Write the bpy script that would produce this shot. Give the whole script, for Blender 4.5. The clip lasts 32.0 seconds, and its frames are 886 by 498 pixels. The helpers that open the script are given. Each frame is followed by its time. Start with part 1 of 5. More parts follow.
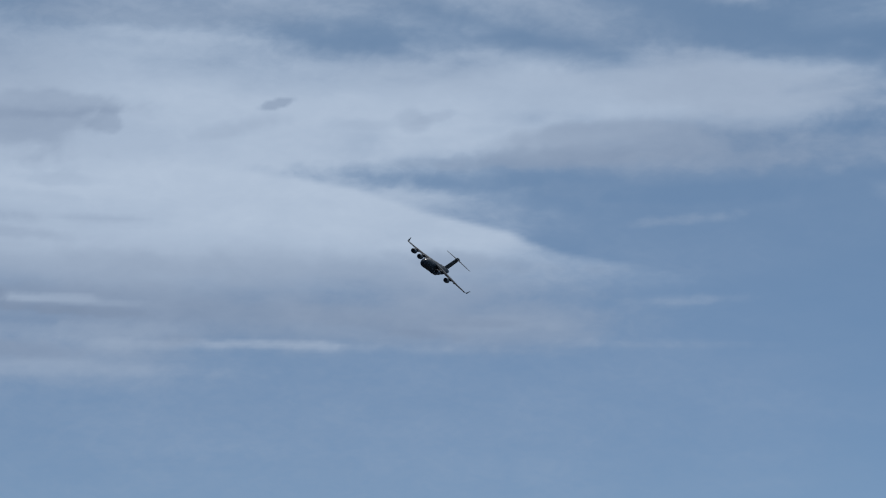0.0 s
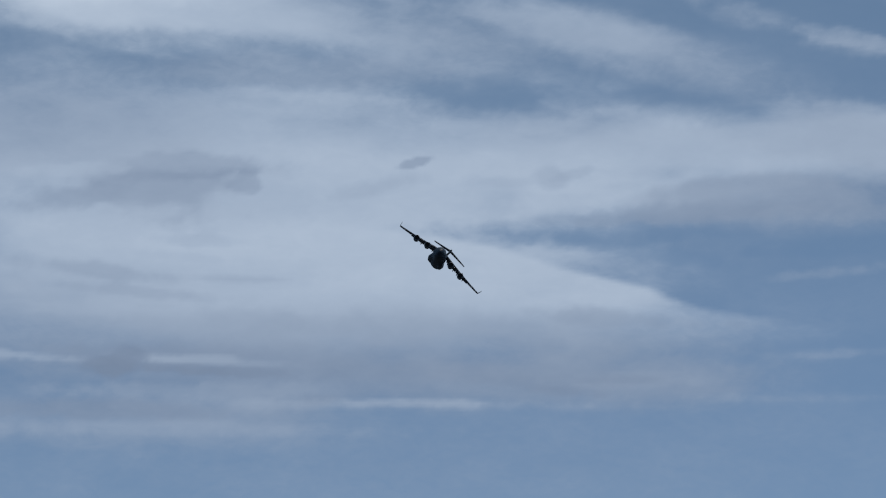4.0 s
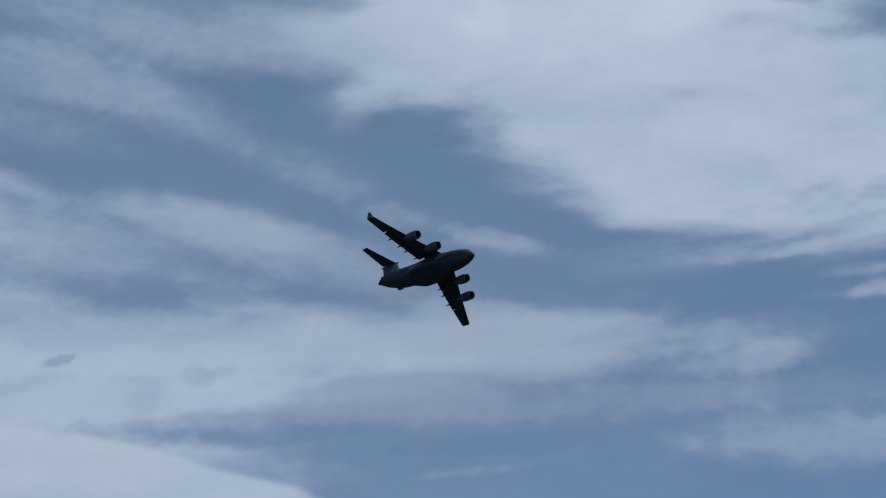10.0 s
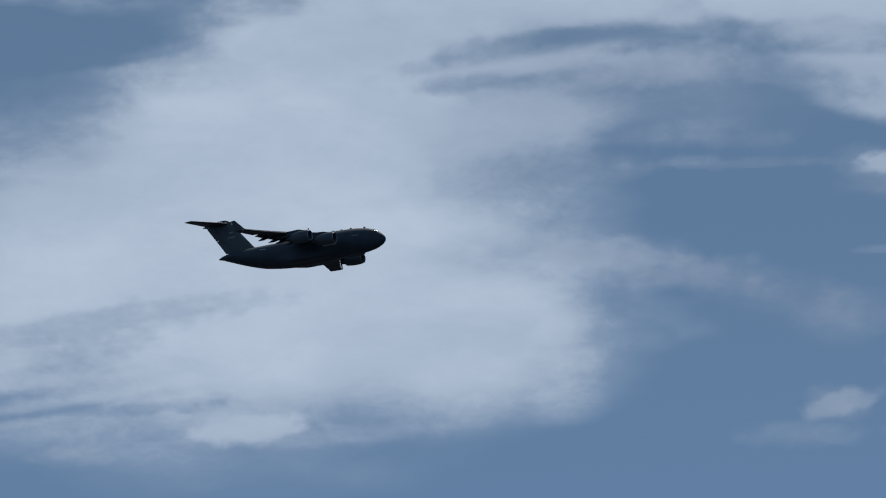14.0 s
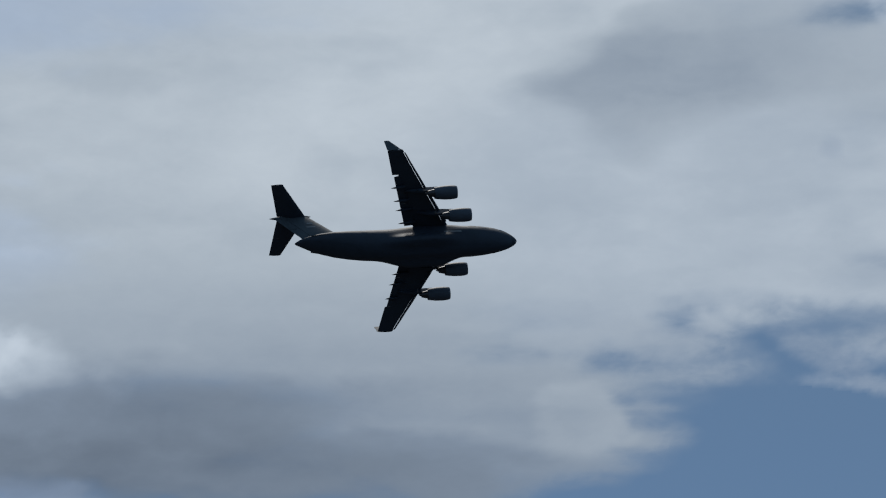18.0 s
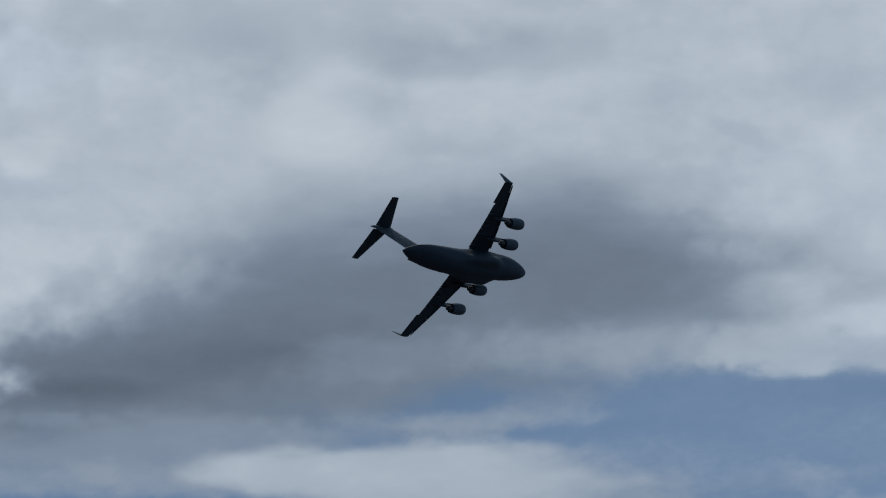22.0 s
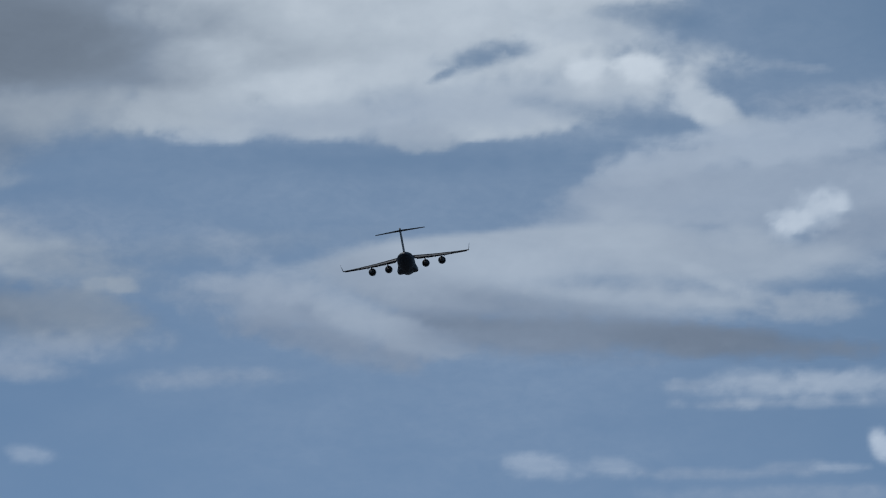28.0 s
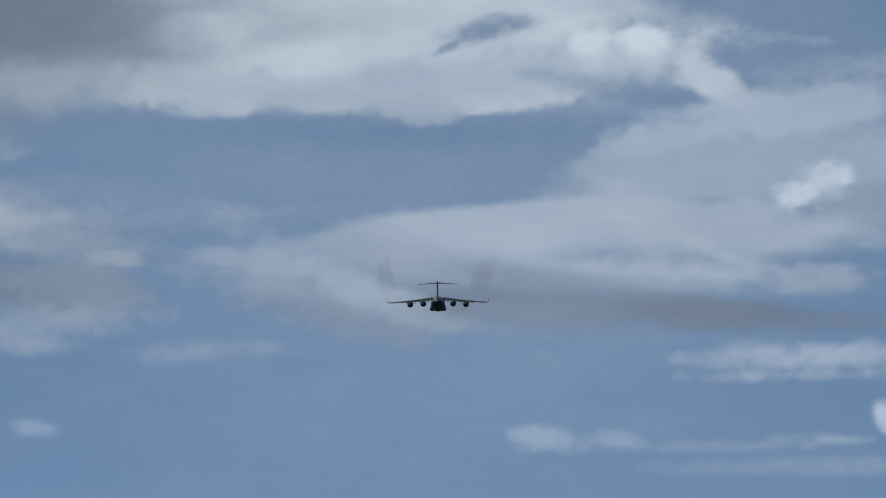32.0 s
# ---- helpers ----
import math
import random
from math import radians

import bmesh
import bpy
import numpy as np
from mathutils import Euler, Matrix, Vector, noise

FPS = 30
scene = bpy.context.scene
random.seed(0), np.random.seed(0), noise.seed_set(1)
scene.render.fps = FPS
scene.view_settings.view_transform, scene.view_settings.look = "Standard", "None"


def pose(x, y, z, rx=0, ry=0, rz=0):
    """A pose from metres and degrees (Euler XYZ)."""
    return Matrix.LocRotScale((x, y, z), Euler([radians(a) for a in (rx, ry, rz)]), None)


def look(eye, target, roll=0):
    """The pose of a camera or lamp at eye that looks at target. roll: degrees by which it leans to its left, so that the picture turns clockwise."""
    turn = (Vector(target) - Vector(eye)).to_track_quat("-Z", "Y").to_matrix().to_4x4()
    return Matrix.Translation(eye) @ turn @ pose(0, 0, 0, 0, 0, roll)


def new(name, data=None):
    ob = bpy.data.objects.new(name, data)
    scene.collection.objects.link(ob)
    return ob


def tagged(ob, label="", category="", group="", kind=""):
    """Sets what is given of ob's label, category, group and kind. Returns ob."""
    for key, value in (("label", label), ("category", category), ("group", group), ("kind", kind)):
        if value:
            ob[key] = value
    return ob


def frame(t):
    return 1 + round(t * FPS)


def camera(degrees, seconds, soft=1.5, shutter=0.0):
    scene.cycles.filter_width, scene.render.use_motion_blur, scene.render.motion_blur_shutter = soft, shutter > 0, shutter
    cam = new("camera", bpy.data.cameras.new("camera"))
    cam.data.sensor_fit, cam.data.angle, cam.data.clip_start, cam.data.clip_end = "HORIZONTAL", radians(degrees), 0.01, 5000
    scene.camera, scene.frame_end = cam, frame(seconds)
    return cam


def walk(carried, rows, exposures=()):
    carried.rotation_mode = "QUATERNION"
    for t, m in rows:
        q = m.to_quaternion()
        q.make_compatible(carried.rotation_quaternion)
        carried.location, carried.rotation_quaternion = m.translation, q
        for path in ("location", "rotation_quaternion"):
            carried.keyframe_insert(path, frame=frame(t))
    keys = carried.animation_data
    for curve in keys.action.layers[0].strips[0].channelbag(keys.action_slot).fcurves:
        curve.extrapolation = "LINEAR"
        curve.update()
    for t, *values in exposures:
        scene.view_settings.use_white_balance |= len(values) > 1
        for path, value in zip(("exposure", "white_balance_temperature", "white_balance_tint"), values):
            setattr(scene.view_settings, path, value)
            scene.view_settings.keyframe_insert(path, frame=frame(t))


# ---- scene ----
def gaze(yaw, pitch, roll):
    """The camera's pose from degrees: clockwise from north, up from level, and lean."""
    a, e, k = radians(yaw), radians(pitch), radians(roll)
    ahead = Vector((math.sin(a) * math.cos(e), math.cos(a) * math.cos(e), math.sin(e)))
    right0 = Vector((math.cos(a), -math.sin(a), 0))
    up0 = right0.cross(ahead)
    right = right0 * math.cos(k) + up0 * math.sin(k)
    up = up0 * math.cos(k) - right0 * math.sin(k)
    m = Matrix((right, up, -ahead)).transposed().to_4x4()
    m.translation = (0, 0, 1.6)
    return m


# seconds, heading, height angle and lean of the hand-held camera
VIEW = [
    (0, 0.000, 6.098, 0.697), (0.5, -0.534, 6.188, 0.670), (1, -1.025, 6.323, 0.617), (1.5, -1.421, 6.443, 0.511),
    (2, -1.745, 6.555, 0.459), (2.5, -1.958, 6.654, 0.415), (3, -2.095, 6.750, 0.308), (3.5, -2.243, 6.879, 0.235),
    (5.5, -2.357, 7.498, 0.263), (6, -2.144, 7.694, 0.177), (6.5, -1.807, 7.921, 0.090), (7, -1.363, 8.193, -0.012),
    (7.5, -0.842, 8.501, -0.154), (8, -0.194, 8.803, -0.256), (8.5, 0.525, 9.128, -0.334), (9, 1.390, 9.480, -0.431),
    (9.5, 2.366, 9.862, -0.469), (10, 3.553, 10.251, -0.449), (10.5, 4.964, 10.614, -0.364), (11, 6.646, 10.946, -0.280),
    (11.5, 8.550, 11.260, -0.177), (12, 10.664, 11.580, -0.077), (12.5, 12.926, 11.895, -0.076), (13, 15.246, 12.184, -0.198),
    (13.5, 17.696, 12.475, -0.348), (14, 20.225, 12.819, -0.424), (14.5, 22.760, 13.201, -0.458), (15, 25.346, 13.605, -0.423),
    (15.5, 27.998, 14.027, -0.310), (17.5, 38.701, 14.886, -0.644), (18, 41.361, 14.839, -0.333), (18.5, 44.303, 14.745, 0.049),
    (19, 47.373, 14.629, 0.460), (19.5, 50.386, 14.518, 0.629), (20, 53.218, 14.352, 0.618), (20.5, 55.781, 14.117, 0.419),
    (21, 58.085, 13.850, 0.201), (21.5, 60.188, 13.562, 0.132), (22, 62.167, 13.242, 0.193), (22.5, 63.983, 12.983, 0.347),
    (23, 65.701, 12.709, 0.545), (23.5, 67.192, 12.358, 0.649), (24, 68.440, 11.910, 0.681), (24.5, 69.393, 11.421, 0.630),
    (25, 70.072, 10.962, 0.552), (25.5, 70.632, 10.585, 0.454), (26, 71.051, 10.309, 0.468), (26.5, 71.454, 10.039, 0.545),
    (28.5, 71.862, 9.199, -0.773), (29, 71.847, 9.065, -0.843), (29.5, 71.860, 8.991, -0.871), (30, 71.871, 8.954, -0.865),
    (30.5, 71.882, 8.955, -0.875), (31, 71.868, 8.953, -0.781), (31.5, 71.816, 8.954, -0.691), (32, 71.762, 8.940, -0.588)]
cam = camera(14.413, 32.0, soft=1.15)
walk(cam, [(t, gaze(a, e, k)) for t, a, e, k in VIEW], [(0, 0.14), (1.5, 0.08), (3.5, 0.04), (6, 0.03), (10, 0.01), (12, -0.04), (14, 0.05), (18, 0.04), (19.2, -0.02), (22, 0), (26, 0.03), (29, 0.07), (32, 0.08)])

# ---- light: a hazy day, the sun veiled by cloud ----
SUN_AZ, SUN_EL = 35.0, 52.0
world = bpy.data.worlds.new("sky")
scene.world = world
world.use_nodes = True
wn, wl = world.node_tree.nodes, world.node_tree.links
sky = wn.new("ShaderNodeTexSky")
sky.sky_type, sky.sun_disc = "NISHITA", False
sky.sun_elevation, sky.sun_rotation = radians(SUN_EL), radians(SUN_AZ)
sky.altitude, sky.air_density, sky.dust_density, sky.ozone_density = 9000, 1.0, 0.0, 4.0
wn["Background"].inputs["Strength"].default_value = 0.075
# thin haze that spreads over the whole sky
haze = wn.new("ShaderNodeMix")
haze.data_type = "RGBA"
haze.inputs["Factor"].default_value = 0.65
haze.inputs["B"].default_value = (1.73, 2.89, 4.27, 1)
wl.new(sky.outputs[0], haze.inputs["A"])
wl.new(haze.outputs["Result"], wn["Background"].inputs["Color"])
sun_data = bpy.data.lights.new("sun", "SUN")
sun_data.energy, sun_data.angle, sun_data.color = 1.5, radians(12), (1.0, 0.96, 0.9)
sun = new("sun", sun_data)
sa, se = radians(SUN_AZ), radians(SUN_EL)
sun.matrix_world = look((900 * math.sin(sa) * math.cos(se), 900 * math.cos(sa) * math.cos(se), 900 * math.sin(se)), (0, 0, 0))


# ---- materials ----
def srgb(r, g, b):
    f = lambda v: (v / 255 / 12.92) if v < 10.3 else ((v / 255 + 0.055) / 1.055) ** 2.4
    return (f(r), f(g), f(b), 1)


class Net:
    """A small builder for node materials."""

    def __init__(self, name):
        self.mat = bpy.data.materials.new(name)
        self.mat.use_nodes = True
        self.tree = self.mat.node_tree
        self.tree.nodes.clear()
        self.out = self.add("ShaderNodeOutputMaterial")

    def add(self, kind, props=(), **ins):
        n = self.tree.nodes.new(kind)
        props = dict(props)
        if "operation" in props:
            n.operation = props["operation"]
        if "use_clamp" in props:
            n.use_clamp = props["use_clamp"]
        if "attribute_name" in props:
            n.attribute_name = props["attribute_name"]
        for k, v in ins.items():
            self.put(n, k.replace("_", " "), v)
        return n

    def put(self, n, key, v):
        slot = n.inputs[int(key)] if key.isdigit() else n.inputs[key]
        if isinstance(v, bpy.types.NodeSocket):
            self.tree.links.new(v, slot)
        else:
            slot.default_value = v

    def math(self, op, a, b=0.0, c=None, clamp=False):
        n = self.add("ShaderNodeMath", {"operation": op, "use_clamp": clamp})
        self.put(n, "0", a)
        self.put(n, "1", b)
        if c is not None:
            self.put(n, "2", c)
        return n.outputs[0]

    def vmath(self, op, a, b=(0, 0, 0)):
        n = self.add("ShaderNodeVectorMath", {"operation": op})
        self.put(n, "0", a)
        if op == "SCALE":
            self.put(n, "Scale", b)
        elif op != "NORMALIZE":
            self.put(n, "1", b)
        return n.outputs[0]

    def noise(self, vec, scale, detail=4.0, rough=0.5, color=False):
        n = self.add("ShaderNodeTexNoise", (), Vector=vec, Scale=scale, Detail=detail, Roughness=rough)
        return n.outputs["Color" if color else "Fac"]

    def ramp(self, fac, stops):
        n = self.add("ShaderNodeValToRGB")
        e = n.color_ramp.elements
        while len(e) < len(stops):
            e.new(0.5)
        for el, (pos, col) in zip(e, stops):
            el.position, el.color = pos, col
        self.put(n, "Fac", fac)
        return n.outputs[0]


def cloud_material():
    """Cloud that glows by itself, its light and shade painted in as tone: thin parts let the blue through, thick parts
    are grey.
    """
    n = Net("cloud")
    cover = n.add("ShaderNodeAttribute", {"attribute_name": "cover"}).outputs["Fac"]
    tone = n.add("ShaderNodeAttribute", {"attribute_name": "tone"}).outputs["Fac"]
    deck = n.add("ShaderNodeAttribute", {"attribute_name": "deck"}).outputs["Fac"]
    pos = n.vmath("NORMALIZE", n.add("ShaderNodeNewGeometry").outputs["Position"])
    flat = n.vmath("MULTIPLY", pos, (1, 1, 2.0))
    bend = n.vmath("SUBTRACT", n.noise(flat, 60, 3, 0.5, True), (0.5, 0.5, 0.5))
    p2 = n.vmath("ADD", flat, n.vmath("SCALE", bend, 0.012))
    wisp = n.math("SUBTRACT", n.noise(p2, 85, 5, 0.5), 0.5)
    fine = n.math("SUBTRACT", n.noise(p2, 260, 4, 0.55), 0.5)
    edge = n.math("MULTIPLY", n.math("MULTIPLY", cover, n.math("SUBTRACT", 1.0, cover)), 4.0)
    edge = n.math("POWER", edge, 2.5)
    shift = n.math("MULTIPLY", edge, n.math("ADD", n.math("MULTIPLY", wisp, 0.25), n.math("MULTIPLY", fine, 0.3)))
    alpha = n.math("ADD", cover, shift, clamp=True)
    shade = n.math("ADD", tone, n.math("ADD", n.math("MULTIPLY", wisp, 0.03), n.math("MULTIPLY", fine, 0.015)), clamp=True)
    hue = lambda rows: n.ramp(shade, [(v, srgb(255 * v * r, 255 * v, 255 * v * b)) for v, r, b in rows])
    blue = hue([(0.35, 0.86, 1.2), (0.55, 0.88, 1.175), (0.7, 0.912, 1.115), (0.9, 0.95, 1.055)])
    grey = hue([(0.35, 0.88, 1.16), (0.55, 0.9, 1.125), (0.7, 0.935, 1.066), (0.9, 0.96, 1.035)])
    dull = n.vmath("ADD", n.vmath("SCALE", grey, deck), n.vmath("SCALE", blue, n.math("SUBTRACT", 1.0, deck)))
    glow = n.add("ShaderNodeEmission", (), Color=dull)
    clear = n.add("ShaderNodeBsdfTransparent")
    mix = n.add("ShaderNodeMixShader")
    n.put(mix, "0", alpha)
    n.put(mix, "1", clear.outputs[0])
    n.put(mix, "2", glow.outputs[0])
    n.put(n.out, "Surface", mix.outputs[0])
    n.mat.cycles.emission_sampling = "NONE"
    return n.mat


def paint(name, base, rough=0.5, metal=0.0, wear=0.12, streak=0.1):
    """Matt aircraft paint with grime streaks along the air flow and faint mottling."""
    n = Net(name)
    at = n.add("ShaderNodeTexCoord").outputs["Object"]
    drag = n.vmath("MULTIPLY", at, (0.15, 1.0, 1.0))
    grime = n.noise(drag, 1.6, 6, 0.6)
    spots = n.noise(at, 0.5, 5, 0.6)
    f = n.math("ADD", n.math("MULTIPLY", n.math("SUBTRACT", grime, 0.5), streak * 4), n.math("MULTIPLY", n.math("SUBTRACT", spots, 0.5), wear * 4))
    f = n.math("ADD", f, 1.0)
    col = n.vmath("SCALE", base[:3], f)
    bump = n.add("ShaderNodeBump", (), Strength=0.08, Distance=0.02, Height=grime)
    b = n.add("ShaderNodeBsdfPrincipled", (), Base_Color=col, Metallic=metal, Specular_IOR_Level=0.35, Roughness=n.math("ADD", n.math("MULTIPLY", grime, 0.2), rough - 0.1), Normal=bump.outputs[0])
    n.put(n.out, "Surface", b.outputs[0])
    return n.mat


def glossy(name, base, rough=0.1, metal=0.0):
    n = Net(name)
    at = n.add("ShaderNodeTexCoord").outputs["Object"]
    r = n.math("ADD", n.math("MULTIPLY", n.noise(at, 3.0), 0.12), rough)
    b = n.add("ShaderNodeBsdfPrincipled", (), Base_Color=base, Metallic=metal, Roughness=r)
    n.put(n.out, "Surface", b.outputs[0])
    return n.mat


def asphalt_material():
    n = Net("asphalt")
    at = n.add("ShaderNodeTexCoord").outputs["Object"]
    f = n.math("ADD", n.math("MULTIPLY", n.noise(at, 0.03, 6), 0.6), n.math("MULTIPLY", n.noise(at, 6.0, 6), 0.4))
    col = n.ramp(f, [(0.3, (0.028, 0.030, 0.034, 1)), (0.7, (0.046, 0.048, 0.053, 1))])
    bump = n.add("ShaderNodeBump", (), Strength=0.4, Distance=0.01, Height=n.noise(at, 60, 4))
    b = n.add("ShaderNodeBsdfPrincipled", (), Base_Color=col, Roughness=0.9, Normal=bump.outputs[0])
    n.put(n.out, "Surface", b.outputs[0])
    return n.mat


def smoke_material():
    """Thin soot that takes away light: dense in the middle of a streak, nothing at its rim."""
    n = Net("smoke")
    at = n.add("ShaderNodeTexCoord").outputs["Object"]
    far = n.add("ShaderNodeVectorMath", {"operation": "LENGTH"})
    n.put(far, "0", n.vmath("MULTIPLY", at, (1 / 11.0, 0, 1 / 3.0)))
    f = n.math("SUBTRACT", 1.0, n.math("MULTIPLY", far.outputs["Value"], far.outputs["Value"]), clamp=True)
    thick = n.math("MULTIPLY", n.math("MULTIPLY", f, f), n.math("ADD", n.noise(at, 0.25, 3), 0.5))
    taken = n.vmath("SCALE", (0.9, 1.0, 1.1), n.math("MULTIPLY", thick, 0.13))
    soot = n.add("ShaderNodeBsdfTransparent", (), Color=n.vmath("SUBTRACT", (1, 1, 1), taken))
    n.put(n.out, "Surface", soot.outputs[0])
    return n.mat


CLOUD = cloud_material()
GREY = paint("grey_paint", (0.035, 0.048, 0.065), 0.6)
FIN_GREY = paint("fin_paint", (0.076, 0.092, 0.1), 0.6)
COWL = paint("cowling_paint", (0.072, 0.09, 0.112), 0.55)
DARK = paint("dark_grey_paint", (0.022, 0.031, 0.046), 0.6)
# for the pale markings and for the highlight painted at the wing root
PALE = paint("pale_marking_highlight_paint", (0.27, 0.29, 0.29), 0.55)
LIP = paint("bare_metal_lip", (0.24, 0.25, 0.27), 0.5, 0.6, 0.05, 0.05)
HOT = paint("burnt_metal", (0.085, 0.083, 0.085), 0.45, 0.8, 0.2, 0.2)
HOLE = paint("dark_intake", (0.015, 0.016, 0.018), 0.6)
GLASS = glossy("cockpit_glass", (0.02, 0.025, 0.03, 1), 0.05)
LENS = glossy("clear_lamp_lens", (0.8, 0.8, 0.78, 1), 0.05)
ASPHALT = asphalt_material()
SMOKE = smoke_material()


# ---- building helpers ----
def part(name, bm, material, parent, label="", sharp=40):
    """Links a bmesh as one mesh object under a thing or a part."""
    bmesh.ops.recalc_face_normals(bm, faces=bm.faces)
    me = bpy.data.meshes.new(name)
    for f in bm.faces:
        f.smooth = True
    bm.to_mesh(me)
    bm.free()
    me.set_sharp_from_angle(angle=radians(sharp))
    me.materials.append(material)
    ob = new(name, me)
    ob.parent = parent
    return tagged(ob, label)


def loft(rings, close=True, caps=True, bm=None):
    """A skin over rings of equal count."""
    bm = bm or bmesh.new()
    rows = [[bm.verts.new(p) for p in r] for r in rings]
    n = len(rows[0])
    for a, b in zip(rows, rows[1:]):
        for i in range(n if close else n - 1):
            j = (i + 1) % n
            bm.faces.new((a[i], a[j], b[j], b[i]))
    if caps and close:
        bm.faces.new(rows[0])
        bm.faces.new(rows[-1][::-1])
    return bm


def at(s, y, z):
    """A point of the aircraft: metres aft of the nose, to the left, above the fuselage axis."""
    return Vector((21.0 - s, y, z))


def half_thick(u):
    return 5 * (0.2969 * math.sqrt(max(u, 0)) - 0.126 * u - 0.3516 * u * u + 0.2843 * u ** 3 - 0.1015 * u ** 4)


def slice_of(u0, u1, chord, thick, n=9, droop=0.0, camber=0.02):
    """The outline (along, up) of an aerofoil between two fractions of its chord."""
    us = [u0 + (u1 - u0) * 0.5 * (1 - math.cos(math.pi * i / n)) for i in range(n + 1)]
    mid = lambda u: camber * 4 * u * (1 - u)
    top = [(u * chord, (mid(u) + thick * half_thick(u)) * chord) for u in us]
    low = [(u * chord, (mid(u) - thick * half_thick(u)) * chord - 0.004) for u in us]
    pts = top + low[::-1]
    x0, z0 = u0 * chord, mid(u0) * chord
    c, s = math.cos(radians(droop)), math.sin(radians(droop))
    return [(x0 + (x - x0) * c + (z - z0) * s, z0 - (x - x0) * s + (z - z0) * c) for x, z in pts]


def teardrop(length, radius, n=10, flat=1.0):
    """Rings of a streamlined body along x from 0 to length: fractions and radii."""
    out = []
    for i in range(n + 1):
        u = i / n
        r = radius * max(0.04, (math.sin(math.pi * u ** 0.75)) ** 0.8)
        out.append((u * length, r, r * flat))
    return out


def ring(s, y, z, ry, rz, n=16):
    return [at(s, y + ry * math.cos(2 * math.pi * k / n), z + rz * math.sin(2 * math.pi * k / n)) for k in range(n)]


# ---- the cargo aircraft ----
plane = tagged(new("cargo_aircraft"), "dark grey four-engine military cargo jet in flight, wheels up", "aircraft")
plane.empty_display_size = 3

# aft of nose, half width, top, bottom
STATIONS = [(0.0, 0.06, -0.9, -1.06), (0.3, 0.52, -0.2, -1.66), (0.9, 0.98, 0.45, -2.16), (2.0, 1.56, 1.4, -2.72), (3.3, 2.06, 2.12, -3.08),
            (5.0, 2.55, 2.66, -3.36), (7.5, 3.06, 3.06, -3.54), (10.0, 3.34, 3.29, -3.58), (14.0, 3.43, 3.4, -3.56), (28.0, 3.43, 3.43, -3.52), (31.0, 3.43, 3.43, -3.28), (34.0, 3.42, 3.43, -2.78),
            (37.0, 3.36, 3.42, -2.0), (40.0, 3.15, 3.38, -1.0), (43.0, 2.6, 3.25, 0.1), (45.5, 1.8, 3.05, 1.1), (47.3, 0.95, 2.75, 1.78), (48.5, 0.2, 2.35, 2.1)]


def girth(s):
    """Half width, top and bottom of the fuselage at a station."""
    for a, b in zip(STATIONS, STATIONS[1:]):
        if s <= b[0]:
            k = (s - a[0]) / (b[0] - a[0])
            return [a[i] + (b[i] - a[i]) * k for i in (1, 2, 3)]
    return STATIONS[-1][1:]


def ease(a, b, v):
    k = min(1, max(0, (v - a) / (b - a)))
    return k * k * (3 - 2 * k)


def bulge(s, deg):
    """How far the wheel housings, the belly and the hump over the wing stand out of the round hull."""
    d = (deg + 180) % 360 - 180
    side = d if abs(d) <= 90 else math.copysign(180 - abs(d), d)
    bell = lambda mid, wide: math.exp(-((side - mid) / wide) ** 2)
    gear = ease(11.8, 17.8, s) * (1 - ease(23.5, 31.6, s))
    hump = ease(11.0, 16.0, s) * (1 - ease(21.5, 28.0, s))
    top = 0.16 * ease(12, 50, side) + 0.26 * bell(34, 20) if side > -25 else 0
    return gear * (1.62 * bell(-38, 19) + 0.3 * bell(-90, 28)) + hump * top


def skin(s, deg, out=0.0):
    """A point on the fuselage; deg runs from the left side (0) over the top (90)."""
    w, t, b = girth(s)
    c, h, k = (t + b) / 2, (t - b) / 2, radians(deg)
    out += bulge(s, deg)
    return at(s, (w + out) * math.cos(k), c + (h + out) * math.sin(k))


def patch(s0, s1, d0, d1, out=0.03, n=4, taper=0.0):
    """A thin panel that follows the fuselage."""
    bm = bmesh.new()
    grids = []
    for o in (out, out - 0.06):
        grids.append([[bm.verts.new(skin(s0 + (s1 - s0) * i / n, d0 + (d1 - d0) * j / n + taper * (i / n) * (0.5 - j / n), o)) for j in range(n + 1)] for i in range(n + 1)])
    for g in grids:
        for i in range(n):
            for j in range(n):
                bm.faces.new((g[i][j], g[i + 1][j], g[i + 1][j + 1], g[i][j + 1]))
    a, b = grids
    rim = lambda g: [g[i][0] for i in range(n)] + [g[n][j] for j in range(n)] + [g[i][n] for i in range(n, 0, -1)] + [g[0][j] for j in range(n, 0, -1)]
    ra, rb = rim(a), rim(b)
    for i in range(len(ra)):
        j = (i + 1) % len(ra)
        bm.faces.new((ra[i], ra[j], rb[j], rb[i]))
    return bm


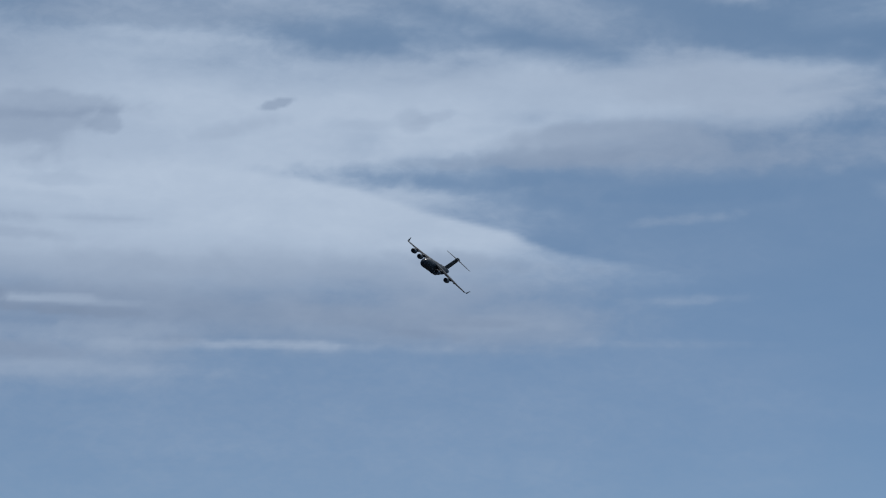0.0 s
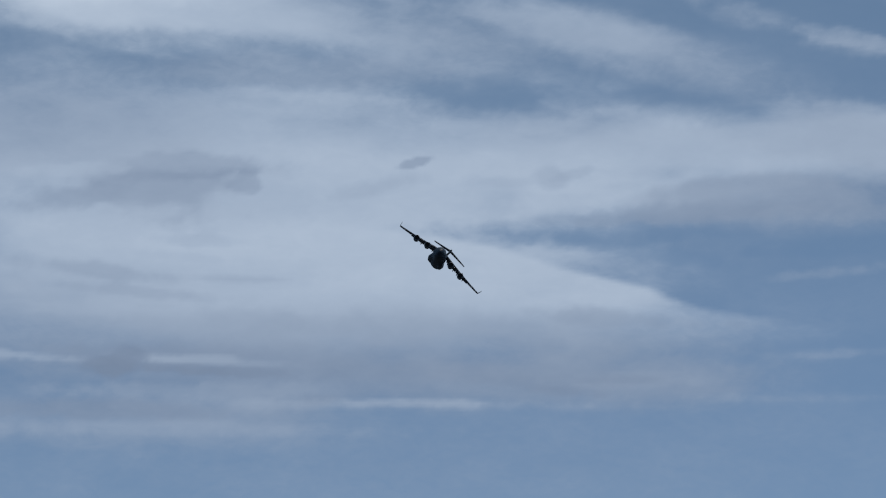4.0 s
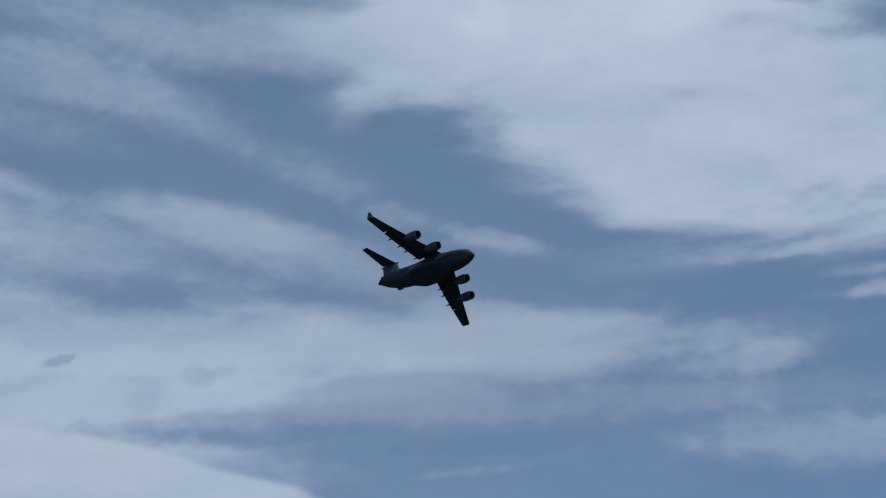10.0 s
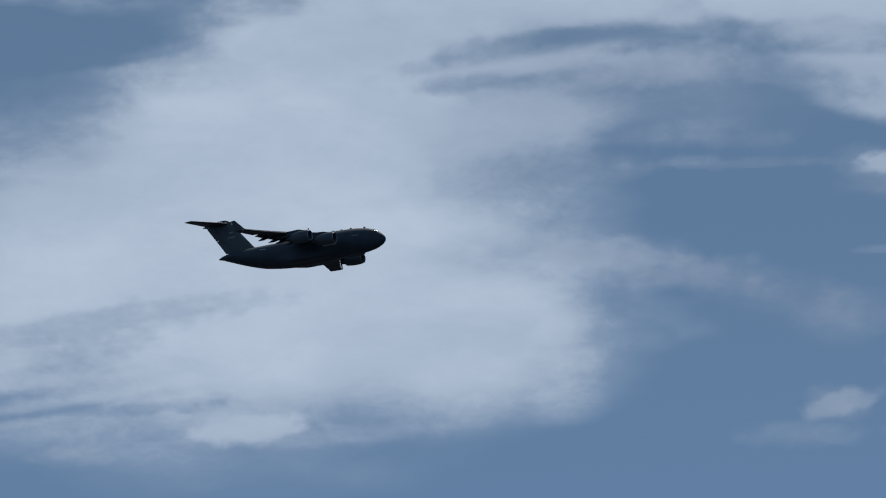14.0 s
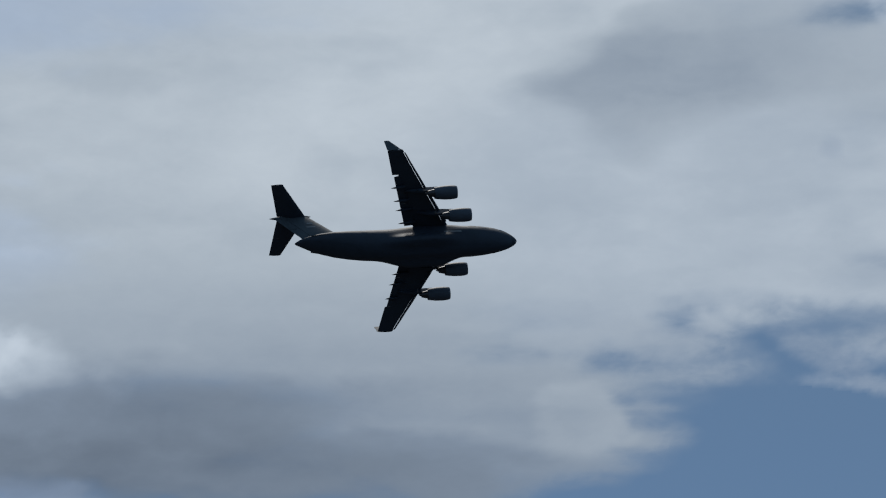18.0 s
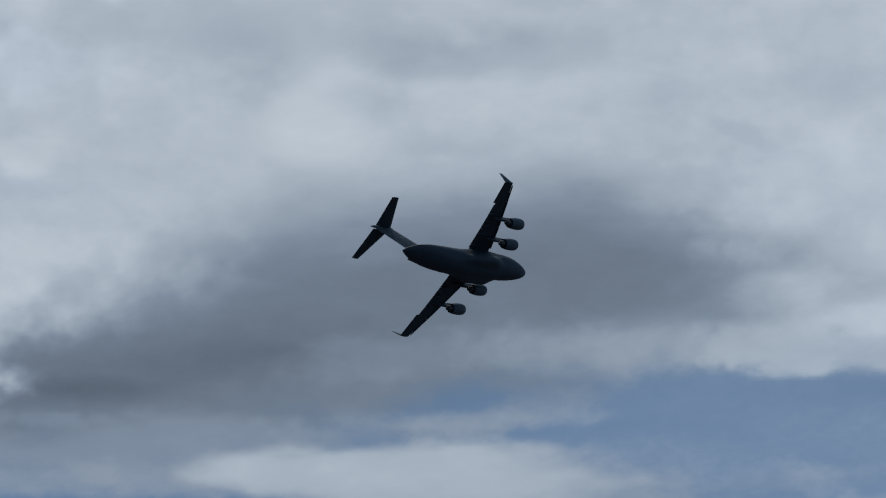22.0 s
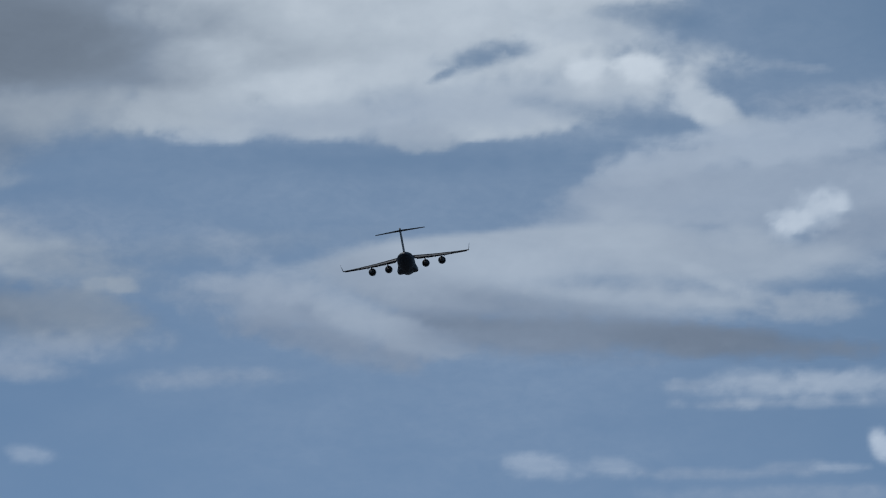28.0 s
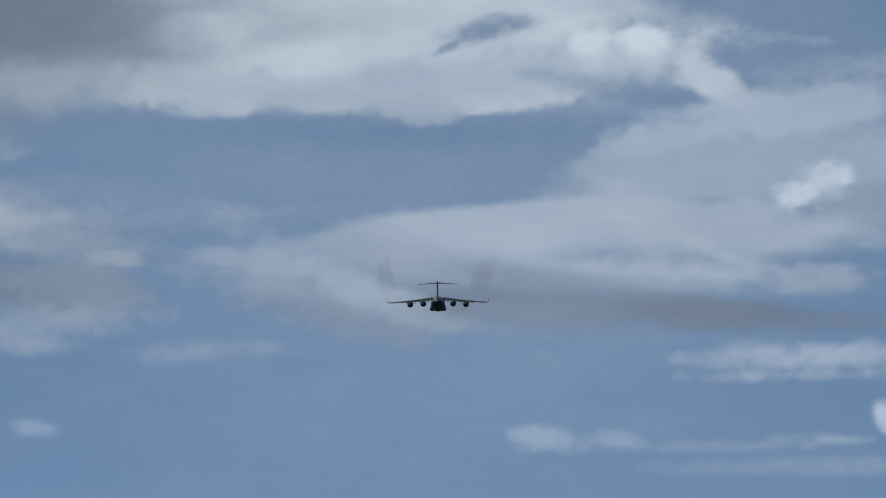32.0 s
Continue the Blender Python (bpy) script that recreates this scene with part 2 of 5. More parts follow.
def fuselage():
    fine = []
    for a, b in zip(STATIONS, STATIONS[1:]):
        k = 3 if b[0] - a[0] < 3.5 else 6 if b[0] - a[0] < 6 else 20
        fine += [a[0] + (b[0] - a[0]) * i / k for i in range(k)]
    fine.append(48.5)
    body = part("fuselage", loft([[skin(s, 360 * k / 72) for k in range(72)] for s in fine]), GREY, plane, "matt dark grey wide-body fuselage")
    part("radome", loft([[skin(s, 360 * k / 32, 0.012) for k in range(32)] for s in (0.0, 0.1, 0.3, 0.6, 0.9, 1.3)]), DARK, body, "darker grey rounded nose cap")
    for side in (0, 1):
        f = (lambda d: 180 - d) if side else (lambda d: d)
        for s0, s1, d0, d1 in ((1.95, 2.75, 66, 88), (2.05, 2.9, 46, 64), (2.35, 3.3, 31, 44), (2.9, 3.7, 24, 33), (2.75, 3.2, 70, 86)):
            part("windscreen_pane", patch(s0, s1, f(d0), f(d1), 0.03, 3), GLASS, body, "dark cockpit glass pane")
        part("formation_light", patch(6.2, 8.2, f(14), f(17), 0.04, 3), PALE, body, "pale strip light")
        part("formation_light", patch(34.5, 36.4, f(42), f(45), 0.04, 3), PALE, body, "pale strip light")
        # highlight on the wing root fairing, painted as a pale strip
        part("wing_root_highlight", patch(12.4, 16.2, f(-12), f(-6), 0.04, 3), PALE, body, "pale painted highlight on the flank")
        part("paratroop_door", patch(33.0, 34.2, f(-28), f(8), 0.025, 4), GREY, body)
        part("flank_marking", patch(8.9, 10.6, f(24), f(31), 0.02, 3), DARK, body, "dull rounded marking")
        part("flank_bar", patch(33.0, 34.9, f(24), f(29), 0.02, 3), PALE, body, "pale unreadable marking bar")
    part("crew_door", patch(4.6, 5.5, -42, -12, 0.025, 4), GREY, body)
    part("cargo_ramp", patch(34.6, 42.5, -128, -52, 0.05, 8), GREY, body, "closed rear cargo ramp")
    part("cargo_door", patch(42.7, 46.6, -136, -44, 0.045, 6), GREY, body)
    for s in (5.6, 9.5, 12.2, 31.0):
        bm = loft([[at(s + a, b, girth(s + 0.6)[1] - 0.15 + h) for a, b in ((0, 0), (0.25 + 0.15 * (1 - h), 0.05), (0.6, 0), (0.25 + 0.15 * (1 - h), -0.05))] for h in (0, 0.5)])
        part("blade_antenna", bm, DARK, body)
    # panels over the wing root and the wheel housings
    part("wing_fairing", patch(11.0, 28.4, 14, 166, 0.012, 30), GREY, plane, "smooth hump over the wing root")
    for side in (1, -1):
        f = (lambda d: d) if side > 0 else (lambda d: 180 - d)
        pod = part("wheel_housing", patch(12.0, 31.4, f(-78), f(-8), 0.012, 26), GREY, plane, "rounded landing gear pod")
        for s in (16.6, 20.4):
            part("gear_door", patch(s, s + 3.5, f(-70), f(-42), 0.03, 6), GREY, pod)
        bm = loft([[at(40.4 + a, side * (2.35 - 0.1 * a + b), 1.25 + 0.13 * a + h) for b, h in ((0, 0.08), (0.75 - 0.05 * a, 0.0), (0, -0.08))] for a in (0, 1.5, 3.0, 4.6)])
        part("tail_strake", bm, FIN_GREY, plane, "flat fin along the tail flank")
    part("belly_fairing", patch(14.5, 30.8, -104, -76, 0.014, 14), GREY, plane)


# wing: leading edge, chord and height from root to tip
ROOT_Y, TIP_Y = 2.6, 25.2


def wing_at(y):
    k = (y - ROOT_Y) / (TIP_Y - ROOT_Y)
    lead = 14.9 + (26.1 - 14.9) * k
    trail = 24.95 + (29.45 - 24.95) * k
    z = 2.45 - 1.6 * k + 0.25 * math.sin(math.pi * k) * -1
    return lead, trail - lead, z, 0.13 - 0.03 * k


def wing_strip(side, y0, y1, u0, u1, n=4, dx=0.0, dz=0.0, droop=0.0, m=9):
    rings = []
    for i in range(n + 1):
        y = y0 + (y1 - y0) * i / n
        lead, c, z, th = wing_at(y)
        rings.append([at(lead + a + dx, side * y, z + b + dz) for a, b in slice_of(u0, u1, c, th, m, droop)])
    return loft(rings)


def nacelle(side, s0, y, z, wing_part):
    n = 28
    prof = [(0.0, 1.22), (0.12, 1.34), (0.6, 1.46), (1.6, 1.54), (3.0, 1.5), (4.2, 1.36), (4.9, 1.24)]
    bm = loft([ring(s0 + a, side * y, z, r, r, n) for a, r in prof], caps=False)
    loft([ring(s0 + a, side * y, z, r, r, n) for a, r in ((4.9, 1.2), (3.0, 1.2), (1.4, 1.16), (0.1, 1.18))], caps=False, bm=bm)
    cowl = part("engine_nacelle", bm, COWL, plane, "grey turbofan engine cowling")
    bm = loft([ring(s0 + a, side * y, z, r, r, n) for a, r in ((0.22, 1.15), (0.05, 1.19), (-0.02, 1.26), (0.03, 1.31), (0.14, 1.365))], caps=False)
    part("intake_lip", bm, LIP, cowl, "bare metal intake ring")
    part("fan_face", loft([ring(s0 + 1.3, side * y, z, 1.17, 1.17, n), ring(s0 + 1.4, side * y, z, 1.17, 1.17, n)]), HOLE, cowl, "dark engine fan")
    part("spinner", loft([ring(s0 + a, side * y, z, r, r, 16) for a, r in ((0.75, 0.02), (0.9, 0.18), (1.1, 0.3), (1.32, 0.36))]), DARK, cowl)
    part("core_nozzle", loft([ring(s0 + a, side * y, z, r, r, 20) for a, r in ((4.2, 0.95), (4.9, 0.92), (5.7, 0.74), (6.3, 0.6))]), HOT, cowl, "burnt metal exhaust nozzle")
    part("exhaust_plug", loft([ring(s0 + a, side * y, z, r, r, 14) for a, r in ((6.2, 0.4), (6.7, 0.22), (7.0, 0.03))]), HOT, cowl)
    bm = loft([[at(s0 + 0.2 + a, side * y + b * 0.06, z + 1.36 + h) for a, b, h in ((0, -1, 0), (0, 1, 0), (0.45, 1, 0), (0.45, -1, 0))] for h in (0,)] + [[at(s0 + 0.35 + a, side * y + b * 0.04, z + 1.85) for a, b in ((0, -1), (0, 1), (0.2, 1), (0.2, -1))]])
    part("nacelle_vane", bm, DARK, cowl)
    lead, c, wz, th = wing_at(y)
    rings = []
    for a, low, high, w in ((1.7, z + 1.3, z + 1.62, 0.1), (3.2, z + 0.9, z + 2.0, 0.24), (lead - s0 + 0.3, z + 0.6, wz + 0.1, 0.26), (lead - s0 + 2.2, z + 0.75, wz - 0.05, 0.22), (lead - s0 + 4.6, wz - 0.75, wz - 0.25, 0.08)):
        rings.append([at(s0 + a, side * y - w, low), at(s0 + a, side * y + w, low), at(s0 + a, side * y + w * 0.8, high), at(s0 + a, side * y - w * 0.8, high)])
    part("engine_pylon", loft(rings), GREY, cowl, "grey engine pylon")


def wings():
    for side in (1, -1):
        bm = wing_strip(side, ROOT_Y, TIP_Y, 0.075, 0.76, 10)
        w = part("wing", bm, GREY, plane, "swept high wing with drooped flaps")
        for a, b in ((ROOT_Y, 4.2), (24.6, TIP_Y)):
            part("leading_edge", wing_strip(side, a, b, 0.0, 0.075, 2), GREY, w)
        cuts = (4.2, 7.9, 11.3, 14.4, 19.3, 24.6)
        for a, b in zip(cuts, cuts[1:]):
            reach = 0.12 + 0.03 * wing_at((a + b) / 2)[1]
            part("slat", wing_strip(side, a + 0.06, b - 0.06, 0.0, 0.095, 2, -reach, -0.18, 8, 6), DARK, w, "extended leading edge slat")
        for a, b in ((3.7, 10.2), (10.35, 18.0)):
            part("flap", wing_strip(side, a, b, 0.72, 0.955, 3, 0.0, -0.16, 10), GREY, w, "drooped trailing edge flap")
        part("aileron", wing_strip(side, 18.35, 25.1, 0.7605, 1.0, 3), GREY, w)
        for k in range(4):
            a = 4.2 + k * 3.4
            part("spoiler", wing_strip(side, a, a + 3.2, 0.6, 0.745, 2, 0.0, 0.03, 0, 4), DARK, w)
        for y, ln in ((5.0, 4.4), (8.9, 4.2), (11.6, 3.9), (15.4, 3.4)):
            lead, c, z, th = wing_at(y)
            rings = [ring(lead + c + 0.85 - ln + a, side * y, z - 0.5 - 0.16 * a, r * 0.75, r * 1.25, 10) for a, r, q in teardrop(ln, 0.33, 9)]
            part("flap_track_fairing", loft(rings), DARK, w, "pointed flap track fairing")
        lead, c, z, th = wing_at(TIP_Y)
        rings = []
        for k, (h, ch, off, th2) in enumerate(((0.0, 3.3, 0.0, 0.12), (0.35, 2.9, 0.55, 0.1), (1.2, 2.2, 1.35, 0.09), (2.6, 1.05, 2.75, 0.08))):
            lean = 0.0 + h * 0.26
            rings.append([at(lead + off + a, side * (TIP_Y + lean + b), z + h) for a, b in slice_of(0, 1, ch, th2, 7, 0, 0)])
        part("winglet", loft(rings), FIN_GREY, w, "upturned swept winglet")
        bm = loft([ring(lead + 0.5 + a, side * (TIP_Y + 0.08), z + 0.02, r, r, 10) for a, r, q in teardrop(0.8, 0.12, 6)])
        part("navigation_lamp", bm, LENS, w, "clear wingtip lamp")
        nacelle(side, 10.45, 7.55, -0.3, w)
        nacelle(side, 14.0, 14.1, -0.5, w)


def tail():
    # fin: height, leading edge, chord
    rows = ((2.6, 36.6, 9.3), (4.0, 38.2, 8.6), (11.2, 44.4, 7.5), (12.0, 45.2, 6.8), (12.35, 46.0, 5.0))
    fin_ring = lambda z, lead, c, u0, u1, th=0.1: [at(lead + a, b, z) for a, b in slice_of(u0, u1, c, th, 8, 0, 0)]
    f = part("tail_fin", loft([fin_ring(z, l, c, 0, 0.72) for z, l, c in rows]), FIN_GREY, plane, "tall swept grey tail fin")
    lerp = lambda z: [(a[1] + (b[1] - a[1]) * (z - a[0]) / (b[0] - a[0]), a[2] + (b[2] - a[2]) * (z - a[0]) / (b[0] - a[0])) for a, b in zip(rows, rows[1:]) if a[0] <= z <= b[0]][0]
    for z0, z1 in ((3.3, 7.2), (7.28, 11.0)):
        part("rudder", loft([fin_ring(z, *lerp(z), 0.73, 1.0) for z in (z0, (z0 + z1) / 2, z1)]), FIN_GREY, f, "hinged rudder half")
    # pale tail markings, too small to read
    for z, h, s0, ln in ((7.4, 0.3, 43.4, 1.9), (8.7, 0.35, 43.9, 1.2)):
        for side in (1, -1):
            bm = bmesh.new()
            bmesh.ops.create_cube(bm, size=1.0, matrix=Matrix.Translation(at(s0 + ln / 2, side * 0.40, z)) @ Matrix.Diagonal((ln, 0.05, h, 1)))
            part("tail_marking", bm, PALE, f, "pale marking bar")
    bm = loft([ring(s, 0, 11.45, r * 0.75, r, 16) for s, r in ((43.9, 0.05), (44.6, 0.3), (46, 0.52), (49, 0.6), (51, 0.48), (52.3, 0.25), (53.05, 0.04))])
    part("tail_bullet", bm, FIN_GREY, plane, "bullet fairing at the fin top")
    for side in (1, -1):
        def strip(y0, y1, u0, u1):
            rings = []
            for k in range(4):
                y = y0 + (y1 - y0) * k / 3
                q = y / 9.8
                lead, c = 45.0 + 5.4 * q, 6.3 - 3.75 * q
                rings.append([at(lead + a, side * y, 11.4 - 0.55 * q + b) for a, b in slice_of(u0, u1, c, 0.1, 8, 0, -0.01)])
            return loft(rings)
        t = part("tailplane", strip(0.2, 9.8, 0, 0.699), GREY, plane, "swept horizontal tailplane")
        part("elevator", strip(0.6, 5.1, 0.7, 1.0), GREY, t)
        part("elevator", strip(5.16, 9.75, 0.7, 1.0), GREY, t)


fuselage()
wings()
tail()


# ---- clouds and ground ----
def value_noise(x, y, seed):
    """Smooth noise between -1 and 1 on arrays, one lump to a unit."""
    xi, yi = np.floor(x).astype(np.int64), np.floor(y).astype(np.int64)
    fx, fy = x - xi, y - yi
    fx, fy = fx ** 3 * (fx * (fx * 6 - 15) + 10), fy ** 3 * (fy * (fy * 6 - 15) + 10)

    def corner(i, j):
        h = (i * 374761393 + j * 668265263 + seed * 1274126177) & 0xFFFFFFFF
        h = ((h ^ (h >> 13)) * 1103515245) & 0xFFFFFFFF
        return ((h ^ (h >> 16)) & 0xFFFF) / 32767.5 - 1
    a, b, c, d = corner(xi, yi), corner(xi + 1, yi), corner(xi, yi + 1), corner(xi + 1, yi + 1)
    return (a + (b - a) * fx) * (1 - fy) + (c + (d - c) * fx) * fy


def lumps(x, y, seed, fall, octaves=5):
    """Noise over several scales, each bent by the one before."""
    total, weight, size, bend = 0, 0, 1.0, 0
    for k in range(octaves):
        n = value_noise(x / size + bend * 0.5, y / size + bend * 0.5, seed + 7 * k)
        total, weight = total + n * fall ** k, weight + fall ** k
        size, bend = size * 0.48, n
    return total / weight * 1.6


def pieces(keep):
    """Numbers the connected parts of a mask."""
    tag = np.where(keep, np.arange(keep.size).reshape(keep.shape) + 1, 0)
    while True:
        old = tag.copy()
        for line in (tag, tag[:, ::-1], tag.T, tag.T[:, ::-1]):
            for i in range(1, line.shape[1]):
                join = (line[:, i] > 0) & (line[:, i - 1] > 0)
                line[:, i] = np.where(join, np.maximum(line[:, i], line[:, i - 1]), line[:, i])
        if (tag == old).all():
            return tag


# the sky as a fine net of headings and height angles, in degrees
NET = 0.05
AZ, EL = np.meshgrid(np.arange(-11.5, 81.5, NET), np.arange(1.2, 19.9, NET))
FLAT = AZ * 0.98
COVER, TONE, DECK = np.zeros_like(AZ), np.full_like(AZ, 0.65), np.zeros_like(AZ)
OWNER, SHARE = np.full(AZ.shape, -1), np.zeros_like(AZ)
LABELS = []


def grain(angle, long, tall, seed, fall=0.5):
    """Noise drawn out along a direction."""
    c, s = math.cos(radians(angle)), math.sin(radians(angle))
    return lumps((FLAT * c + EL * s) / long, (EL * c - FLAT * s) / tall, seed, fall)


SMALL = grain(0, 0.3, 0.2, 111)
# how the edges of each sort of cloud fray, and how strongly
GRAIN = {"soft": (grain(0, 1.7, 0.6, 3, 0.42), 0.4), "puff": (grain(0, 0.75, 0.6, 31), 0.38), "streak": (grain(9, 2.6, 0.3, 57, 0.45), 0.4), "wisp": (grain(-12, 2.0, 0.55, 83, 0.42), 0.45)}


def cloud(label, sort, deck, lobes):
    """Adds a cloud made of soft lobes, the far ones first: heading, height angle, half width, half height in degrees,
    tilt, cover, tone (light and shade painted in); then softness of the upper and the lower edge, fraying, arching and
    taper. A lobe with negative cover is a gap.
    deck: 1 for thick layered cloud, which is less blue."""
    coarse, fray = GRAIN[sort]
    whole = np.zeros_like(AZ)
    for a0, e0, hw, hh, tilt, cov, tn, *more in lobes:
        top, low, rag, arch, taper = list(more) + [0.7, more[0] if more else 0.7, fray, 0, 0][len(more):]
        reach = 2.4 * hw + 0.3
        rise = 2.4 * (hh * (1 + abs(taper)) + hw * (abs(math.sin(radians(tilt))) + abs(arch) * hh / hw)) + 0.4
        j0, j1 = np.searchsorted(EL[:, 0], (e0 - rise, e0 + rise))
        i0, i1 = np.searchsorted(AZ[0], (a0 - reach / 0.94, a0 + reach / 0.94))
        box = np.s_[j0:j1, i0:i1]
        if j1 <= j0 or i1 <= i0:
            continue
        x, y, t = (AZ[box] - a0) * math.cos(radians(e0)), EL[box] - e0, radians(tilt)
        u = (x * math.cos(t) + y * math.sin(t)) / hw
        v = (y * math.cos(t) - x * math.sin(t)) / (hh * np.clip(1 - taper * u, 0.15, 3)) + arch * u * u
        under = np.clip(0.5 - v, 0, 1)
        broad = min(1, hh / 0.6)
        n = coarse[box] * (0.35 + 0.65 * broad) + SMALL[box] * 0.75 * (1 - broad)
        soft = top + (low - top) * under * under * (3 - 2 * under)
        soft = soft * 1.5
        rag = rag * min(1, 0.7 / hh) * (1.45 - 0.45 * broad)
        q = np.clip((1 + soft / 2 + rag * n - np.sqrt(u * u + v * v)) / soft, 0, 1)
        a = abs(cov) * q * q * (3 - 2 * q)
        if cov < 0:
            COVER[box] *= 1 - a
            continue
        a = a * (1 + 0.05 * n).clip(0, 1 / max(cov, 0.01))
        shade = tn + 0.01 * n * (1 + deck)
        mix = a / np.maximum(1 - (1 - COVER[box]) * (1 - a), 1e-6)
        TONE[box] += (shade - TONE[box]) * mix
        DECK[box] += (deck - DECK[box]) * mix
        COVER[box] = 1 - (1 - COVER[box]) * (1 - a)
        whole[box] = 1 - (1 - whole[box]) * (1 - a)
    if label not in LABELS:
        LABELS.append(label)
    SHARE[:] *= 1 - whole
    mine = whole > SHARE
    SHARE[mine] = whole[mine]
    OWNER[mine] = LABELS.index(label)


def bodies(owner, k):
    """The window that holds a cloud's cells, and its connected bodies there."""
    keep = owner == k
    rows, cols = np.nonzero(keep.any(1))[0], np.nonzero(keep.any(0))[0]
    box = np.s_[rows[0]:rows[-1] + 1, cols[0]:cols[-1] + 1] if len(rows) else np.s_[0:1, 0:1]
    return box, pieces(keep[box])


def form_clouds():
    """Turns the net into clouds: each connected body is a thing of its own, its thick parts bulging towards the viewer."""
    dist = 4300 - 160 * COVER - 25 * (GRAIN["soft"][0] + GRAIN["puff"][0]) * COVER
    ca, ce = np.radians(AZ), np.radians(EL)
    place = np.stack([np.sin(ca) * np.cos(ce) * dist, np.cos(ca) * np.cos(ce) * dist, np.sin(ce) * dist + 1.6], -1).reshape(-1, 3)
    index = np.arange(AZ.size).reshape(AZ.shape)
    quads = np.stack([index[:-1, :-1], index[:-1, 1:], index[1:, 1:], index[1:, :-1]], -1)
    seen = np.maximum.reduce([COVER[:-1, :-1], COVER[:-1, 1:], COVER[1:, 1:], COVER[1:, :-1]]) > 0.004
    owner = OWNER[:-1, :-1].copy()
    owner[~seen] = -1
    for turn in range(3):
        # slivers go to the cloud that borders them
        for k in range(len(LABELS)):
            box, tags = bodies(owner, k)
            for tag, size in zip(*np.unique(tags[tags > 0], return_counts=True)):
                if size > 700:
                    continue
                j, i = np.nonzero(tags == tag)
                j, i = j + box[0].start, i + box[1].start
                rim = np.concatenate([owner[np.clip(j + dj, 0, owner.shape[0] - 1), np.clip(i + di, 0, owner.shape[1] - 1)] for dj, di in ((1, 0), (-1, 0), (0, 1), (0, -1))])
                rim = rim[(rim >= 0) & (rim != k)]
                if len(rim):
                    owner[j, i] = np.bincount(rim).argmax()
                elif size < 60:
                    owner[j, i] = -1
    for k, label in enumerate(LABELS):
        box, tags = bodies(owner, k)
        for tag in np.unique(tags[tags > 0]):
            used, back = np.unique(quads[box][tags == tag], return_inverse=True)
            back = back.reshape(-1, 4)
            me = bpy.data.meshes.new("cloud")
            me.from_pydata(place[used].tolist(), [], back.tolist())
            for name, val in (("cover", COVER), ("tone", TONE), ("deck", DECK)):
                me.attributes.new(name, "FLOAT", "POINT").data.foreach_set("value", val.reshape(-1)[used].astype(np.float32))
            me.polygons.foreach_set("use_smooth", [True] * len(me.polygons))
            me.materials.append(CLOUD)
            tagged(new("cloud", me), label, "cloud", "clouds in the sky")



# haze painted over the sky in two veils, to pale and lighten its blue
cloud("thin painted haze that pales the low sky", "soft", 0, [
    (-4.89, 7.89, 10.11, 3.86, 0, 0.3, 0.62, 1.2), (-2.45, 2.64, 10.11, 2.39, 0, 0.3, 0.585, 1.1)])
cloud("thin painted haze that lightens the blue sky", "soft", 0, [
    (72.51, 10.95, 7.35, 4.78, -1, 0.2, 0.72, 0.8), (71.58, 4.97, 9.19, 2.11, -1, 0.14, 0.6, 1.3)])
cloud("broad pale layered cloud sheet", "soft", 0, [
    (-5.2, 8.1, 5.88, 1.56, 0, 0.93, 0.715, 0.8), (1.14, 8.57, 4.78, 0.64, 3, 0.87, 0.705, 0.8), (4.86, 8.76, 2.39, 0.51, 5, 0.75, 0.7),
    (7.42, 8.66, 2.76, 0.33, 5, 0.35, 0.65, 1), (-8.36, 8.88, 2.39, 0.74, 0, 0.5, 0.6), (-5.19, 6.71, 5.15, 1.01, 0, 0.85, 0.705, 0.8),
    (-2.59, 7.65, 3.86, 0.55, 0, 0.6, 0.71), (-6.29, 5.87, 4.41, 0.83, 0, 0.6, 0.61, 1), (-0.26, 8.95, 1.47, 0.37, 0, 0.4, 0.66),
    (3.93, 8.91, 1.38, 0.37, 0, 0.4, 0.66)])
cloud("blue-grey band under a pale cloud sheet", "soft", 0, [
    (1.6, 7.37, 3.49, 0.26, 2, -0.5, 0.545, 0.8), (0.3, 7.19, 1.1, 0.13, -2, -0.4, 0.53), (4.09, 7.02, 1.84, 0.18, 4, -0.5, 0.56),
    (1.13, 6.96, 1.84, 0.15, -8, -0.4, 0.5), (3.91, 6.61, 0.83, 0.09, 5, 0.3, 0.62), (1.6, 7.55, 2.39, 0.09, 2, 0.3, 0.6)])
cloud("low grey hump of layered cloud", "soft", 0, [
    (3.09, 7.82, 1.7, 0.42, 0, 0.72, 0.59, 0.3, 0.9, 0.35), (2.07, 8.01, 0.37, 0.2, 0, 0.35, 0.6, 0.4), (2.07, 7.6, 1.47, 0.17, 3, 0.5, 0.56),
    (4.66, 7.62, 1.19, 0.18, 0, 0.4, 0.58)])
cloud("bright lens-shaped cloud with a sharp upper edge", "soft", 0, [
    (-2.68, 6.47, 4.83, 0.74, -6, 0.93, 0.715, 0.12, 0.9, 0.1, 0.1, 0.42), (-3.14, 5.71, 2.76, 0.46, 0, 0.5, 0.65, 0.9)])
